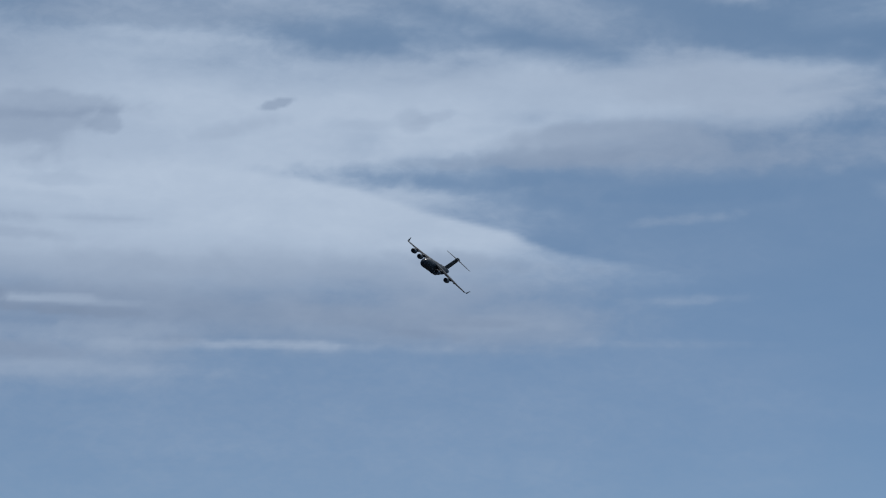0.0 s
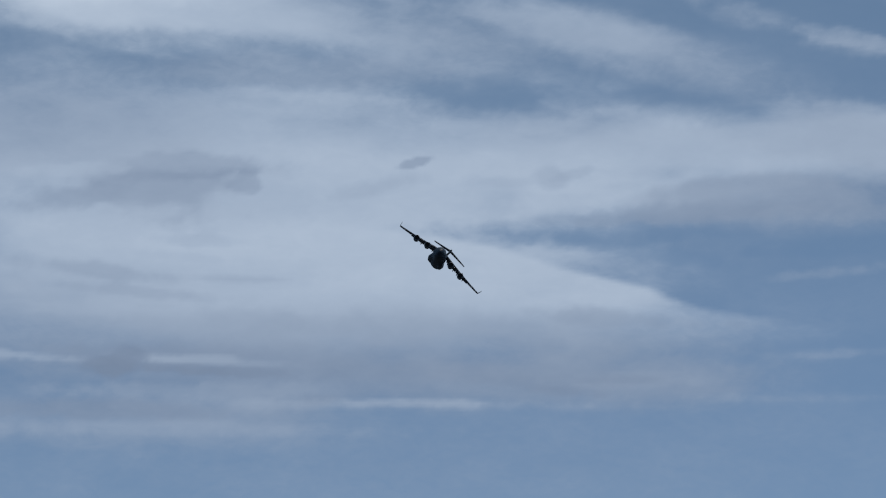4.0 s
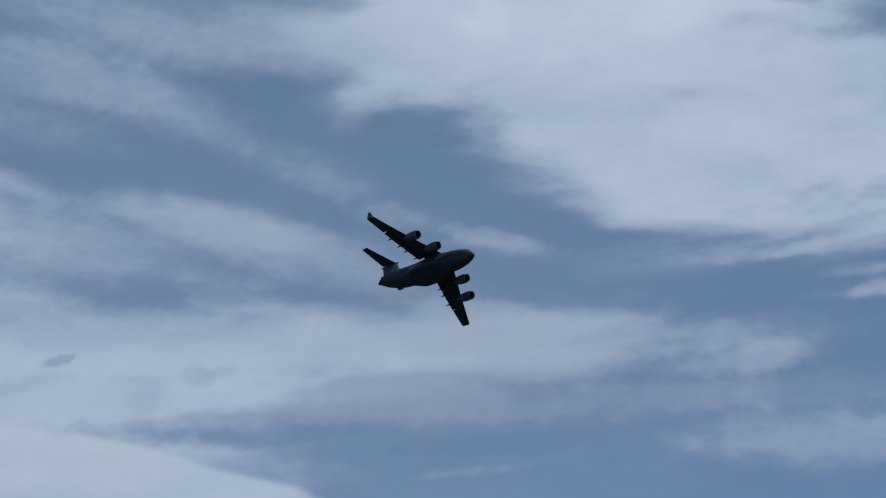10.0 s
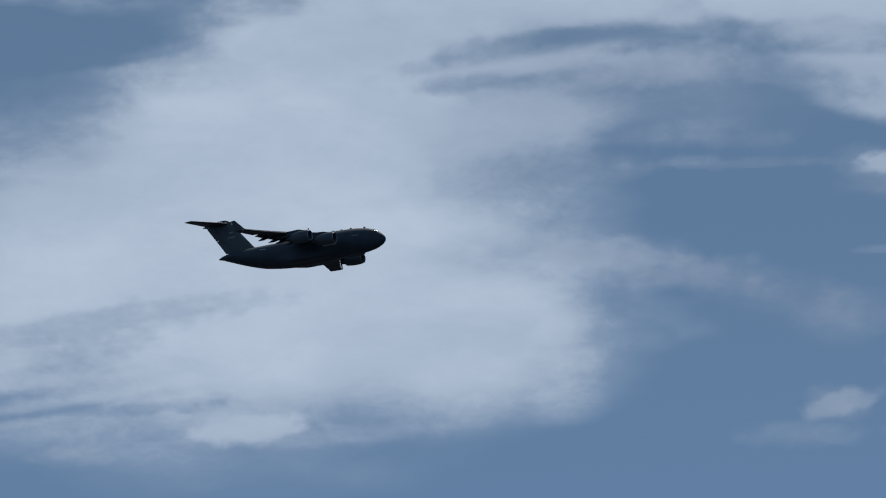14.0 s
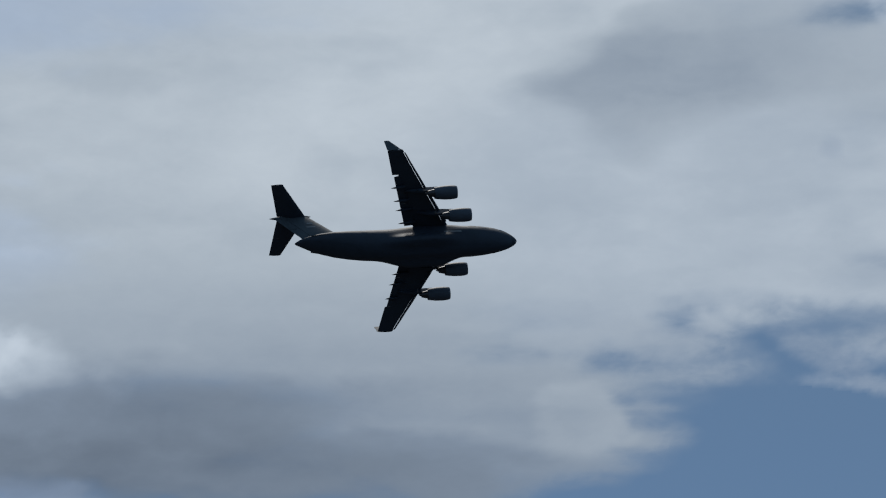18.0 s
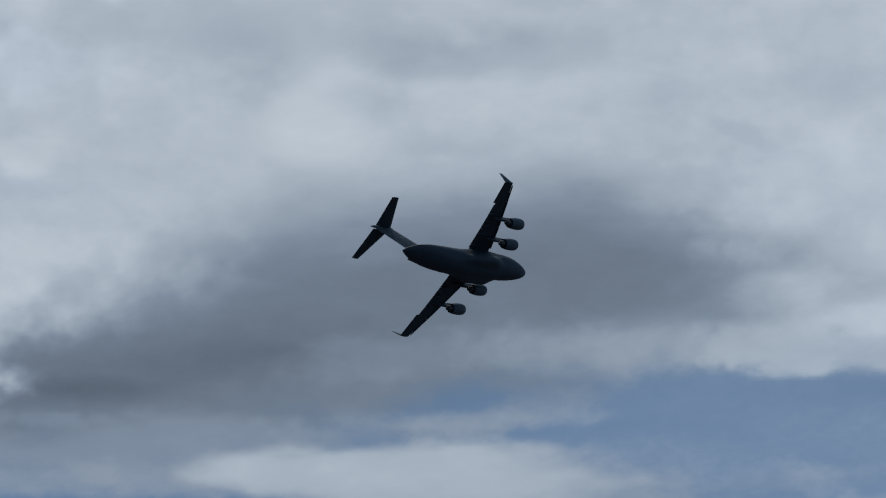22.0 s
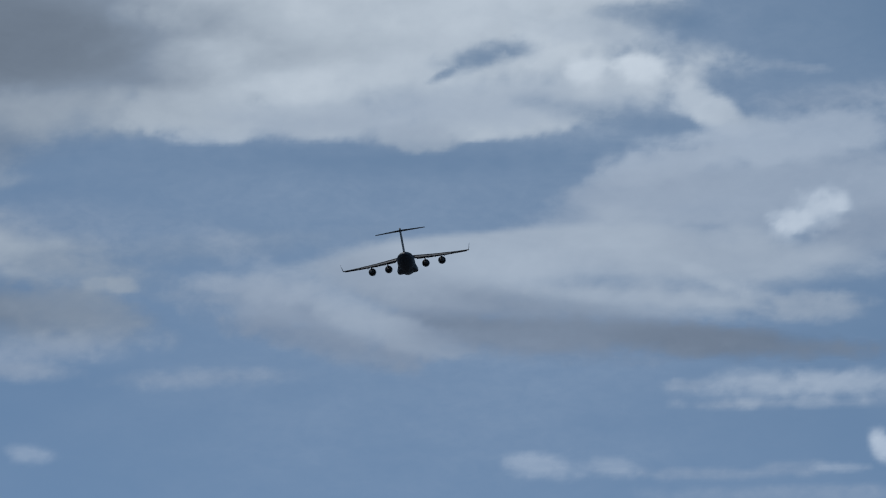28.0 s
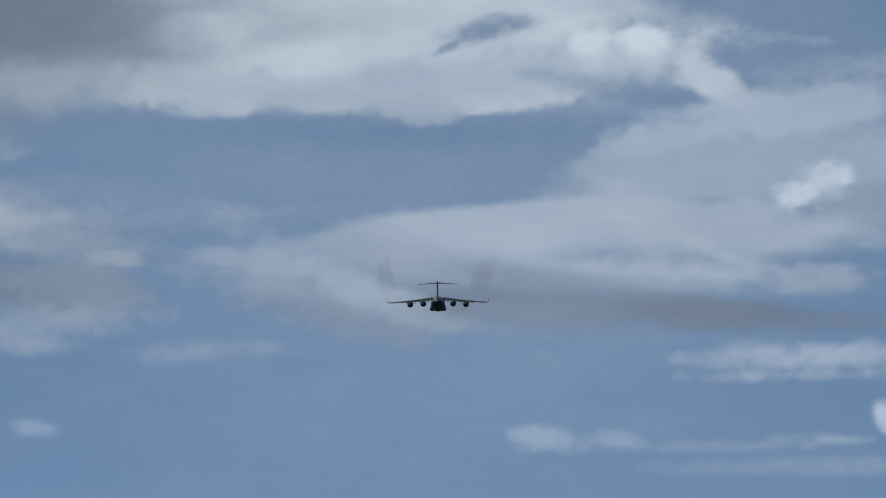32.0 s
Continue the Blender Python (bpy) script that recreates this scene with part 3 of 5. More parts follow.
cloud("low blue-grey cloud layers near the horizon", "soft", 0, [
    (-4.62, 4.92, 5.88, 0.55, 0, 0.55, 0.555, 0.9), (0.2, 4.88, 2.39, 0.37, -2, 0.45, 0.58, 0.8), (-7.18, 4.12, 3.68, 0.37, 0, 0.4, 0.6, 0.9),
    (-6.64, 4.68, 2.39, 0.13, 0, 0.4, 0.62), (-3.04, 4.49, 1.47, 0.07, 0, 0.4, 0.64), (-0.91, 4.84, 1.19, 0.09, -4, 0.35, 0.55),
    (0.75, 4.88, 1.01, 0.11, 0, 0.35, 0.6)])
cloud("blue-grey layers under a bright lens-shaped cloud", "soft", 0, [
    (-1.03, 5.65, 3.03, 0.31, -1, 0.45, 0.58, 0.9), (0.64, 5.89, 1.38, 0.13, -4, 0.4, 0.57, 0.8), (-4.73, 5.1, 3.86, 0.28, 0, 0.35, 0.575, 0.9),
    (-7.13, 5.22, 1.47, 0.2, 0, 0.4, 0.545, 0.8)])
cloud("thin bright and dark streaks of low cloud", "soft", 0, [
    (-9.01, 5.2, 0.83, 0.07, -4, 0.45, 0.69), (-6.53, 5.17, 0.83, 0.07, 0, 0.5, 0.695), (-5.52, 5.11, 0.74, 0.06, 3, 0.3, 0.68),
    (-7.73, 5.03, 0.55, 0.16, 0, 0.75, 0.52, 0.4), (-7.41, 5.23, 0.24, 0.2, 0, 0.7, 0.53, 0.5), (-6.25, 5.01, 1.19, 0.09, -2, 0.7, 0.53, 0.4),
    (-3.94, 5.03, 2.21, 0.15, -2, 0.35, 0.555, 0.8), (-5.06, 5.76, 2.76, 0.15, -1, 0.35, 0.6, 0.9), (-1.62, 5.04, 2.3, 0.11, -3, 0.4, 0.565, 0.9)])
cloud("thin bright and dark streaks of low cloud", "soft", 0, [
    (-3.75, 4.46, 3.22, 0.08, 0, 0.35, 0.64, 0.9), (-6.7, 4.04, 3.03, 0.11, 0, 0.35, 0.635, 0.9), (4.19, 5.31, 0.83, 0.07, 3, 0.25, 0.63, 0.9),
    (3.45, 4.58, 1.47, 0.07, 0, 0.2, 0.62, 0.9), (-7.99, 4.37, 1.56, 0.15, 0, 0.5, 0.54), (-4.31, 4.54, 0.28, 0.09, 0, 0.35, 0.55),
    (-2.83, 4.5, 1.01, 0.06, 0, 0.25, 0.66), (-0.42, 4.7, 0.55, 0.07, -5, 0.4, 0.53), (0.6, 4.88, 0.55, 0.06, 0, 0.35, 0.54)])
cloud("dull grey lump on a pale cloud sheet", "soft", 0, [
    (-6.99, 8.02, 1.75, 0.39, 3, 0.68, 0.57, 0.5, 0.6, 0.65, 0, -0.3), (-6.48, 8.22, 1.01, 0.09, 4, 0.45, 0.55, 0.6), (-7.68, 7.85, 1.1, 0.08, -3, 0.4, 0.62),
    (-8.42, 7.83, 0.83, 0.2, 8, 0.5, 0.58, 0.5), (-8.42, 8.25, 0.83, 0.11, 3, 0.5, 0.7, 0.6), (-6.57, 8.37, 0.92, 0.13, 0, 0.4, 0.66, 0.5),
    (-5.55, 8.04, 0.37, 0.23, -10, 0.5, 0.58, 0.3)])
cloud("small grey cloud scraps on a pale sheet", "soft", 0, [
    (-2.77, 8.43, 0.28, 0.07, 15, 0.6, 0.56, 0.4), (-3.59, 7.97, 0.83, 0.15, 12, 0.3, 0.6, 0.6), (-0.51, 8.19, 0.23, 0.15, 0, 0.35, 0.6, 0.5),
    (-0.14, 8.26, 0.37, 0.07, 15, 0.3, 0.61, 0.5), (-1.35, 8.11, 0.46, 0.07, 0, 0.2, 0.61), (-6.28, 7.11, 0.55, 0.08, 0, 0.25, 0.61, 0.9),
    (-6.75, 7.86, 1.84, 0.55, 0, 0.15, 0.6), (-7.84, 6.6, 1.19, 0.13, -6, 0.45, 0.58, 0.6), (-5.62, 6.51, 0.83, 0.06, 0, 0.35, 0.6),
    (-6.55, 6.85, 0.92, 0.07, -4, 0.3, 0.68), (-7.74, 6.01, 1.47, 0.11, 0, 0.35, 0.66), (-7.38, 6.29, 1.01, 0.09, -4, 0.35, 0.58)])
cloud("blue-grey streaks over a pale cloud sheet", "wisp", 0, [
    (-6.6, 10.21, 3.03, 0.37, -5, -0.35, 0.585, 0.9), (-7.25, 10.38, 1.29, 0.15, 3, -0.4, 0.53), (-4.26, 10.06, 1.56, 0.2, -10, -0.35, 0.58),
    (-1.73, 9.61, 1.29, 0.29, -6, -0.6, 0.5, 0.8), (-0.23, 9.57, 1.65, 0.22, 0, -0.4, 0.555, 0.8), (-5.85, 9.72, 1.84, 0.11, 0, -0.25, 0.57),
    (3.68, 9.26, 1.75, 0.15, 5, -0.4, 0.5)])
cloud("smeared white cloud with soft trailing wisps", "wisp", 0, [
    (-8.31, 11.22, 2.21, 0.85, -6, 0.97, 0.79, 0.8), (-6.07, 11.17, 2.11, 0.6, -14, 0.8, 0.735, 0.9), (-3.91, 10.74, 2.11, 0.46, -14, 0.65, 0.69, 1),
    (-7.28, 10.64, 2.39, 0.37, -3, 0.5, 0.67), (-6.06, 10.3, 2.39, 0.18, -3, -0.45, 0.56, 0.9), (0.03, 10.51, 1.38, 0.41, -12, 0.68, 0.685, 1),
    (1.62, 10.09, 1.47, 0.39, -15, 0.48, 0.63, 1.1), (-1.85, 10.42, 1.65, 0.46, -10, 0.5, 0.63, 1), (-5.13, 9.89, 2.39, 0.24, 0, 0.4, 0.6)])
cloud("faint feathery wisps in the blue", "wisp", 0, [
    (-4.56, 13.06, 2.39, 0.46, -8, 0.42, 0.6, 0.9), (-2.12, 12.95, 1.19, 0.39, -12, 0.38, 0.65, 1.1), (-0.7, 12.36, 1.01, 0.31, -14, 0.36, 0.645, 1.1),
    (-3.43, 12.21, 1.75, 0.31, -6, 0.3, 0.62, 1), (-5.5, 13.32, 0.83, 0.28, 0, 0.4, 0.64), (2.68, 10.79, 0.64, 0.17, -8, 0.38, 0.63, 0.9),
    (4.64, 10.28, 0.83, 0.16, -7, 0.36, 0.645, 0.8), (1.55, 11.34, 0.74, 0.18, -15, 0.3, 0.62, 0.9), (2.13, 12.58, 0.46, 0.28, 30, 0.4, 0.62, 0.9),
    (0.8, 11.8, 1.01, 0.24, -16, 0.22, 0.62, 1.2)])
cloud("broad soft white cloud sheet", "soft", 0, [
    (6.06, 14.6, 4.78, 1.93, 0, 0.95, 0.745, 0.55), (6.38, 12.21, 3.13, 0.97, -22, 0.9, 0.715, 0.6), (9.31, 11.5, 3.86, 0.97, -2, 0.88, 0.715, 0.65),
    (12.71, 12.13, 4.96, 1.47, 5, 0.85, 0.715, 0.8), (16.29, 12.54, 3.86, 2.76, 0, 0.85, 0.72, 0.8), (5.51, 13.67, 1.84, 0.83, 0, 0.4, 0.76, 0.9),
    (7.49, 14.43, 1.47, 0.74, 0, 0.4, 0.77, 0.9), (2.17, 15.5, 1.65, 0.64, -25, 0.6, 0.71, 0.9), (2.42, 13.45, 1.56, 0.69, -25, 0.8, 0.72, 0.6),
    (8.92, 12.79, 2.76, 0.87, 0, 0.9, 0.73, 0.8)])
cloud("blue-grey gaps in a white cloud sheet", "wisp", 0, [
    (11.39, 13.8, 1.19, 0.78, -35, -0.5, 0.555, 1, 1, 0.8), (10.15, 15.14, 1.01, 0.24, -18, -0.5, 0.56, 0.9, 0.9, 0.7), (11.78, 15.37, 1.29, 0.18, -3, -0.35, 0.53, 0.9, 0.9, 0.7),
    (12.25, 13.89, 1.01, 0.13, 0, -0.45, 0.54, 0.6, 0.6, 0.5), (9.58, 14.22, 0.41, 0.06, -2, -0.4, 0.6, 0.6), (10.73, 14.54, 0.64, 0.17, -20, -0.4, 0.58),
    (14.91, 14.41, 2.39, 0.46, 8, 0.35, 0.66, 0.9), (15.58, 14.76, 1.84, 0.13, 6, -0.25, 0.62), (10.25, 14.68, 0.74, 0.09, -10, 0.5, 0.71),
    (9.87, 13.9, 0.64, 0.18, 0, 0.4, 0.73)])
cloud("bright puffs on a white cloud sheet", "puff", 0, [
    (7.39, 14.34, 0.64, 0.41, 0, 0.55, 0.785, 0.9), (4.28, 14.01, 0.46, 0.32, 0, 0.5, 0.785, 0.9), (5.51, 13.39, 0.32, 0.23, 0, 0.4, 0.785, 0.9),
    (9.29, 15.09, 0.64, 0.46, 0, 0.4, 0.76, 0.8), (9.49, 13.62, 1.1, 0.37, 0, 0.4, 0.75, 0.9), (3.78, 15.18, 1.1, 0.55, 0, 0.4, 0.77, 0.9)])
cloud("pale translucent wisps beside a white sheet", "wisp", 0, [
    (-1.59, 14.17, 2.57, 0.55, -8, 0.5, 0.655, 1.1), (0.21, 13.65, 1.84, 0.37, -5, 0.35, 0.63, 1.1), (6.04, 8.68, 2.21, 0.26, 0, 0.5, 0.66, 0.9),
    (9.01, 8.45, 0.64, 0.17, 8, 0.4, 0.635, 0.9), (3.23, 8.78, 2.76, 0.28, 0, 0.4, 0.67, 1), (10.65, 7.12, 2.39, 0.37, 0, 0.6, 0.64, 0.9),
    (11.57, 7.3, 1.1, 0.17, 0, 0.3, 0.66, 0.9)])
cloud("streaked feathery lower fringe of a cloud sheet", "streak", 0, [
    (11.75, 10.85, 3.86, 0.55, 9, 0.6, 0.7, 0.9), (9.87, 10.19, 1.75, 0.1, 5, 0.62, 0.68), (11.47, 9.58, 1.19, 0.12, 8, 0.62, 0.675, 0.6),
    (13.44, 9.99, 1.84, 0.1, 10, 0.55, 0.66, 0.6), (14.27, 9.53, 0.83, 0.11, 11, 0.5, 0.65), (16.61, 9.98, 0.92, 0.2, 6, 0.55, 0.71, 1),
    (12.32, 10.47, 2.11, 0.1, 10, 0.55, 0.7, 0.6)])
cloud("streaked feathery lower fringe of a cloud sheet", "streak", 0, [
    (12.22, 10.2, 3.86, 0.51, 9, -0.5, 0.5, 0.8, 0.8, 1.3), (11.47, 10.08, 1.56, 0.08, 10, -0.45, 0.5, 1), (14.28, 10.22, 1.75, 0.08, 10, -0.4, 0.5, 1),
    (15.02, 9.71, 2.39, 0.2, 10, -0.4, 0.5, 1, 1, 0.8), (10.63, 10.67, 1.47, 0.06, 11, -0.25, 0.5, 1.2), (10.53, 9.82, 0.55, 0.11, 6, 0.4, 0.66)])
cloud("low pale clouds under a white sheet", "soft", 0, [
    (5.04, 8.74, 2.39, 0.39, -4, 0.62, 0.635, 0.8), (4.1, 9.21, 0.83, 0.22, 0, 0.5, 0.635, 0.8), (6.43, 8.85, 0.64, 0.22, 0, 0.4, 0.65, 0.9),
    (8.39, 8.35, 1.1, 0.2, 5, 0.5, 0.64), (4.68, 7.91, 1.56, 0.37, -5, 0.4, 0.575, 0.8), (10.06, 7.81, 2.02, 0.28, 0, 0.35, 0.6, 0.9),
    (4.36, 10.43, 1.01, 0.13, -12, 0.45, 0.645), (7.37, 7.8, 1.84, 0.28, 0, 0.4, 0.6)])
cloud("small white cumulus tops low in the sky", "puff", 0, [
    (13.22, 7.63, 0.26, 0.13, 0, 0.65, 0.69, 0.7, 0.7, 0.7), (13.97, 7.68, 0.33, 0.17, 0, 0.7, 0.7, 0.6, 0.6, 0.7), (14.39, 7.77, 0.37, 0.18, 0, 0.7, 0.71, 0.6, 0.6, 0.7),
    (14.85, 7.63, 0.37, 0.16, 0, 0.65, 0.69, 0.7, 0.7, 0.7), (15.91, 7.55, 0.46, 0.11, 10, 0.6, 0.68, 0.7, 0.7, 0.7), (16.74, 7.61, 0.41, 0.13, 8, 0.6, 0.685, 0.7, 0.7, 0.7),
    (17.11, 7.75, 0.35, 0.16, 0, 0.7, 0.7, 0.6, 0.6, 0.7), (17.56, 7.58, 0.33, 0.15, 0, 0.6, 0.68, 0.7, 0.7, 0.7), (14.33, 7.4, 1.47, 0.13, 0, 0.5, 0.65),
    (16.82, 7.35, 1.29, 0.13, 0, 0.5, 0.65)])
cloud("large rounded white cloud with a soft blurred edge", "soft", 0, [
    (16.14, 12.35, 5.88, 1.88, 0, 0.93, 0.73, 0.6), (20.43, 11.39, 2.37, 1.18, 0, 0.93, 0.72, 0.42, 0.75, 0.1), (18.15, 14.7, 3.13, 1.93, 0, 0.9, 0.74),
    (20.8, 13.46, 0.83, 0.83, 0, 0.5, 0.7, 0.8), (21.2, 14.75, 1.38, 0.55, 12, 0.6, 0.67, 0.8), (18.83, 16.35, 2.39, 0.55, 0, 0.8, 0.73)])
cloud("soft brighter and duller patches in a cloud", "soft", 0, [
    (19.37, 13.25, 1.56, 0.29, 2, 0.5, 0.775, 1), (22.21, 11.22, 0.55, 1.01, 0, 0.35, 0.75, 0.9), (18.91, 14.64, 0.87, 0.28, -15, 0.55, 0.785, 0.9),
    (17.87, 15.39, 0.64, 0.24, -8, 0.4, 0.76, 0.9), (13.11, 13.49, 2.57, 0.46, 8, 0.4, 0.66, 0.9), (18.59, 10.63, 1.47, 0.28, 15, 0.3, 0.685, 0.9),
    (15.57, 14.15, 2.57, 0.64, 8, 0.35, 0.69, 0.9)])
cloud("blue gaps and streaks at the rim of a cloud", "streak", 0, [
    (13.94, 16.12, 1.75, 0.39, 8, -0.9, 0.5, 0.5), (11.86, 15.35, 1.01, 0.18, 10, -0.6, 0.5, 0.8), (13.38, 15.33, 2.02, 0.2, 8, -0.4, 0.5, 0.8),
    (11.18, 15.93, 0.55, 0.55, 20, 0.6, 0.66, 0.8), (10.61, 16.1, 0.46, 0.46, 0, 0.6, 0.71, 0.6), (11.69, 13.74, 1.29, 0.15, 5, -0.3, 0.5),
    (11.12, 14.37, 0.74, 0.13, 0, -0.35, 0.5), (11.94, 10.18, 2.02, 0.11, 10, -0.55, 0.5, 0.8), (14.65, 10.18, 1.38, 0.11, 4, -0.5, 0.5, 0.8),
    (12.76, 11.27, 2.76, 0.37, 11, -0.3, 0.5, 1, 1, 1.2)])
cloud("feathery streaks under a rounded cloud", "streak", 0, [
    (11.28, 10.56, 2.02, 0.1, 12, 0.5, 0.71), (16.89, 9.88, 0.92, 0.25, 5, 0.75, 0.715, 0.45), (12.5, 10.07, 1.47, 0.09, 9, 0.5, 0.665),
    (11.39, 9.6, 1.29, 0.15, 8, 0.5, 0.65), (14.09, 9.44, 0.64, 0.17, 0, 0.35, 0.61, 0.8), (14.27, 10.64, 1.84, 0.11, 5, 0.4, 0.715, 0.8),
    (18.77, 9.8, 1.47, 0.15, 5, 0.35, 0.66, 0.8)])
cloud("thin wisps beside a rounded cloud", "streak", 0, [
    (21.7, 15.84, 1.19, 0.16, 12, 0.6, 0.68), (22.95, 16.06, 0.55, 0.11, 8, 0.45, 0.67, 0.8), (24.56, 15.95, 0.69, 0.18, -5, 0.6, 0.7),
    (22.04, 14.04, 1.47, 0.22, 5, 0.42, 0.6, 0.9), (23, 12.86, 0.41, 0.1, 10, 0.4, 0.63, 0.8), (24.23, 14.66, 0.83, 0.17, 5, 0.3, 0.6, 0.9),
    (24.31, 14.2, 0.55, 0.09, 0, 0.3, 0.62), (21.41, 15.48, 0.83, 0.13, 10, -0.4, 0.5), (24.07, 12.37, 1.1, 0.15, 10, 0.25, 0.58)])
cloud("even pale grey overcast cloud sheet", "soft", 1, [
    (39.84, 16.91, 7.54, 3.68, -1, 1, 0.75, 0.3), (34.06, 17.57, 3.86, 3.49, -1, 0.97, 0.72, 0.4), (36.94, 14.17, 5.7, 1.38, -1, 1, 0.7, 0.4),
    (40.26, 13.21, 3.03, 1.01, -1, 1, 0.655, 0.6), (42.29, 18.33, 2.76, 0.64, -1, 0.5, 0.76, 0.9), (35.69, 17.58, 0.83, 0.24, -1, 0.45, 0.665, 0.8),
    (31.56, 17.7, 0.92, 0.46, -1, 0.45, 0.655, 0.8), (33.09, 17.97, 0.55, 0.18, -1, 0.3, 0.68), (43.23, 17.47, 0.83, 0.37, -1, 0.4, 0.77, 0.9),
    (33.13, 15.07, 2.76, 0.55, -1, 0.4, 0.69, 0.9), (42.2, 15.02, 3.22, 1.1, -1, 0.4, 0.71, 0.9)])
cloud("even grey-white cloud sheet with a curved edge", "soft", 0, [
    (21.86, 17.07, 5.61, 0.74, 0, 0.9, 0.725, 0.6), (28.22, 16.67, 4.78, 0.69, -8, 0.9, 0.72, 0.5), (31.43, 15.43, 3.03, 0.92, -14, 0.9, 0.715, 0.5),
    (27.43, 15.39, 1.93, 0.51, -14, 0.8, 0.69, 0.6), (32.16, 14.48, 2.02, 0.74, -14, 0.85, 0.71, 0.6), (27.47, 17.6, 2.94, 0.26, 0, 0.55, 0.6, 0.9),
    (19.98, 14.61, 1.93, 0.55, 0, 0.45, 0.66, 1), (29.38, 17.19, 2.39, 0.41, 0, 0.8, 0.69, 0.9), (27.06, 16.23, 1.75, 0.37, -4, 0.8, 0.69, 1),
    (27, 18.66, 10.11, 1.01, 0, 0.95, 0.69, 0.5), (19.01, 16.06, 2.02, 0.74, 0, 0.6, 0.69, 0.8), (20.72, 16.64, 2.39, 0.37, 0, 0.4, 0.7)])
cloud("thin curved bands of cloud around a blue gap", "soft", 0, [
    (22.06, 15.83, 2.21, 0.13, 4, 0.6, 0.665, 0.7, 0.7, 0.28, 0.25), (24.46, 15.91, 0.64, 0.18, 0, 0.4, 0.685, 0.8), (21.78, 16.15, 1.56, 0.17, 8, -0.62, 0.5, 0.7, 0.7, 0.28, 0.3),
    (20.73, 15.52, 0.74, 0.13, 5, -0.5, 0.5, 0.8), (22.83, 16.3, 1.65, 0.12, 2, -0.6, 0.5, 0.8, 0.8, 0.28, 0.2), (25.42, 15.72, 1.56, 0.24, -14, -0.8, 0.5, 1),
    (23.79, 15.61, 1.38, 0.2, 0, -0.5, 0.5, 1), (21.7, 13.8, 1.56, 0.55, 0, -0.35, 0.5, 1), (23.6, 16.36, 1.75, 0.07, 0, -0.35, 0.6, 1),
    (25.81, 15.98, 1.38, 0.07, -4, -0.25, 0.6, 1)])
cloud("thin curved bands of cloud around a blue gap", "soft", 0, [
    (23.6, 16.59, 3.49, 0.15, 0, 0.5, 0.67, 1), (23.79, 15.7, 2.02, 0.2, 0, 0.22, 0.64, 1), (22.83, 16.16, 3.86, 0.33, 2, 0.2, 0.6, 1.1),
    (24.75, 16.77, 3.49, 0.26, 0, 0.6, 0.7, 0.9), (23.69, 15.81, 1.56, 0.17, 0, 0.35, 0.67, 0.9), (23.98, 15.33, 2.21, 0.6, 0, 0.3, 0.59, 1.1),
    (29.99, 14.83, 1.56, 0.37, -15, 0.8, 0.69, 0.8), (21.88, 15.46, 1.1, 0.13, 4, 0.3, 0.62), (21.78, 15.18, 0.74, 0.18, 0, 0.3, 0.64),
    (23.79, 15.65, 1.01, 0.17, 0, 0.35, 0.6)])
cloud("faint wisps in the blue beside a cloud", "soft", 0, [
    (23.6, 12.47, 2.39, 0.23, -10, 0.35, 0.585, 0.9), (24.84, 14.54, 0.83, 0.13, 0, 0.25, 0.6, 0.9), (26.05, 11.99, 1.56, 0.32, -10, 0.32, 0.565, 0.9),
    (26.8, 11.66, 0.55, 0.37, 0, 0.28, 0.57, 0.9), (27.57, 12.66, 0.55, 0.06, 0, 0.25, 0.62), (26.74, 10.17, 0.41, 0.22, -20, 0.38, 0.61, 0.8),
    (26.21, 9.71, 1.01, 0.18, 0, 0.3, 0.61, 0.9), (25.12, 14.12, 1.38, 0.07, 0, 0.2, 0.58), (22.84, 12.74, 1.1, 0.18, -5, 0.4, 0.62, 0.9)])
cloud("small ragged white cumulus puffs", "puff", 0, [
    (27.79, 14.08, 0.39, 0.13, 0, 0.55, 0.73, 0.9, 0.9, 0.6), (28.26, 14.1, 0.22, 0.17, 0, 0.6, 0.76, 0.8, 0.8, 0.5), (28.64, 13.89, 0.44, 0.11, -18, 0.6, 0.73, 0.9, 0.9, 0.6),
    (29.01, 13.68, 0.42, 0.11, 0, 0.4, 0.69, 1, 1, 0.6), (29.73, 13.8, 0.35, 0.07, -15, 0.5, 0.715, 0.9, 0.9, 0.6), (28.17, 13.95, 1.01, 0.2, -10, 0.3, 0.68, 1.2),
    (30.05, 13.67, 0.2, 0.05, 0, 0.45, 0.7)])
cloud("ragged grey-white fringe under a cumulus", "puff", 0, [
    (30.01, 10.97, 1.56, 0.64, 5, 0.75, 0.62, 0.6, 0.6, 0.4), (30.47, 10.41, 1.56, 0.37, 0, 0.65, 0.6, 0.6), (34.22, 10.89, 1.56, 0.51, -10, 0.85, 0.57, 0.6),
    (29.55, 11.71, 0.69, 0.28, 20, 0.85, 0.66, 0.4), (28.93, 11.31, 0.51, 0.17, 18, 0.8, 0.655, 0.4), (30.87, 11.61, 1.19, 0.32, 3, 0.85, 0.655, 0.6),
    (26.72, 10.17, 0.6, 0.18, 15, 0.6, 0.61, 0.5), (32.26, 10.89, 1.84, 0.26, -6, -0.85, 0.5, 0.5), (32.89, 9.93, 1.38, 0.11, 0, 0.8, 0.72, 0.5),
    (34.94, 10.33, 0.92, 0.46, 0, 0.7, 0.58)])
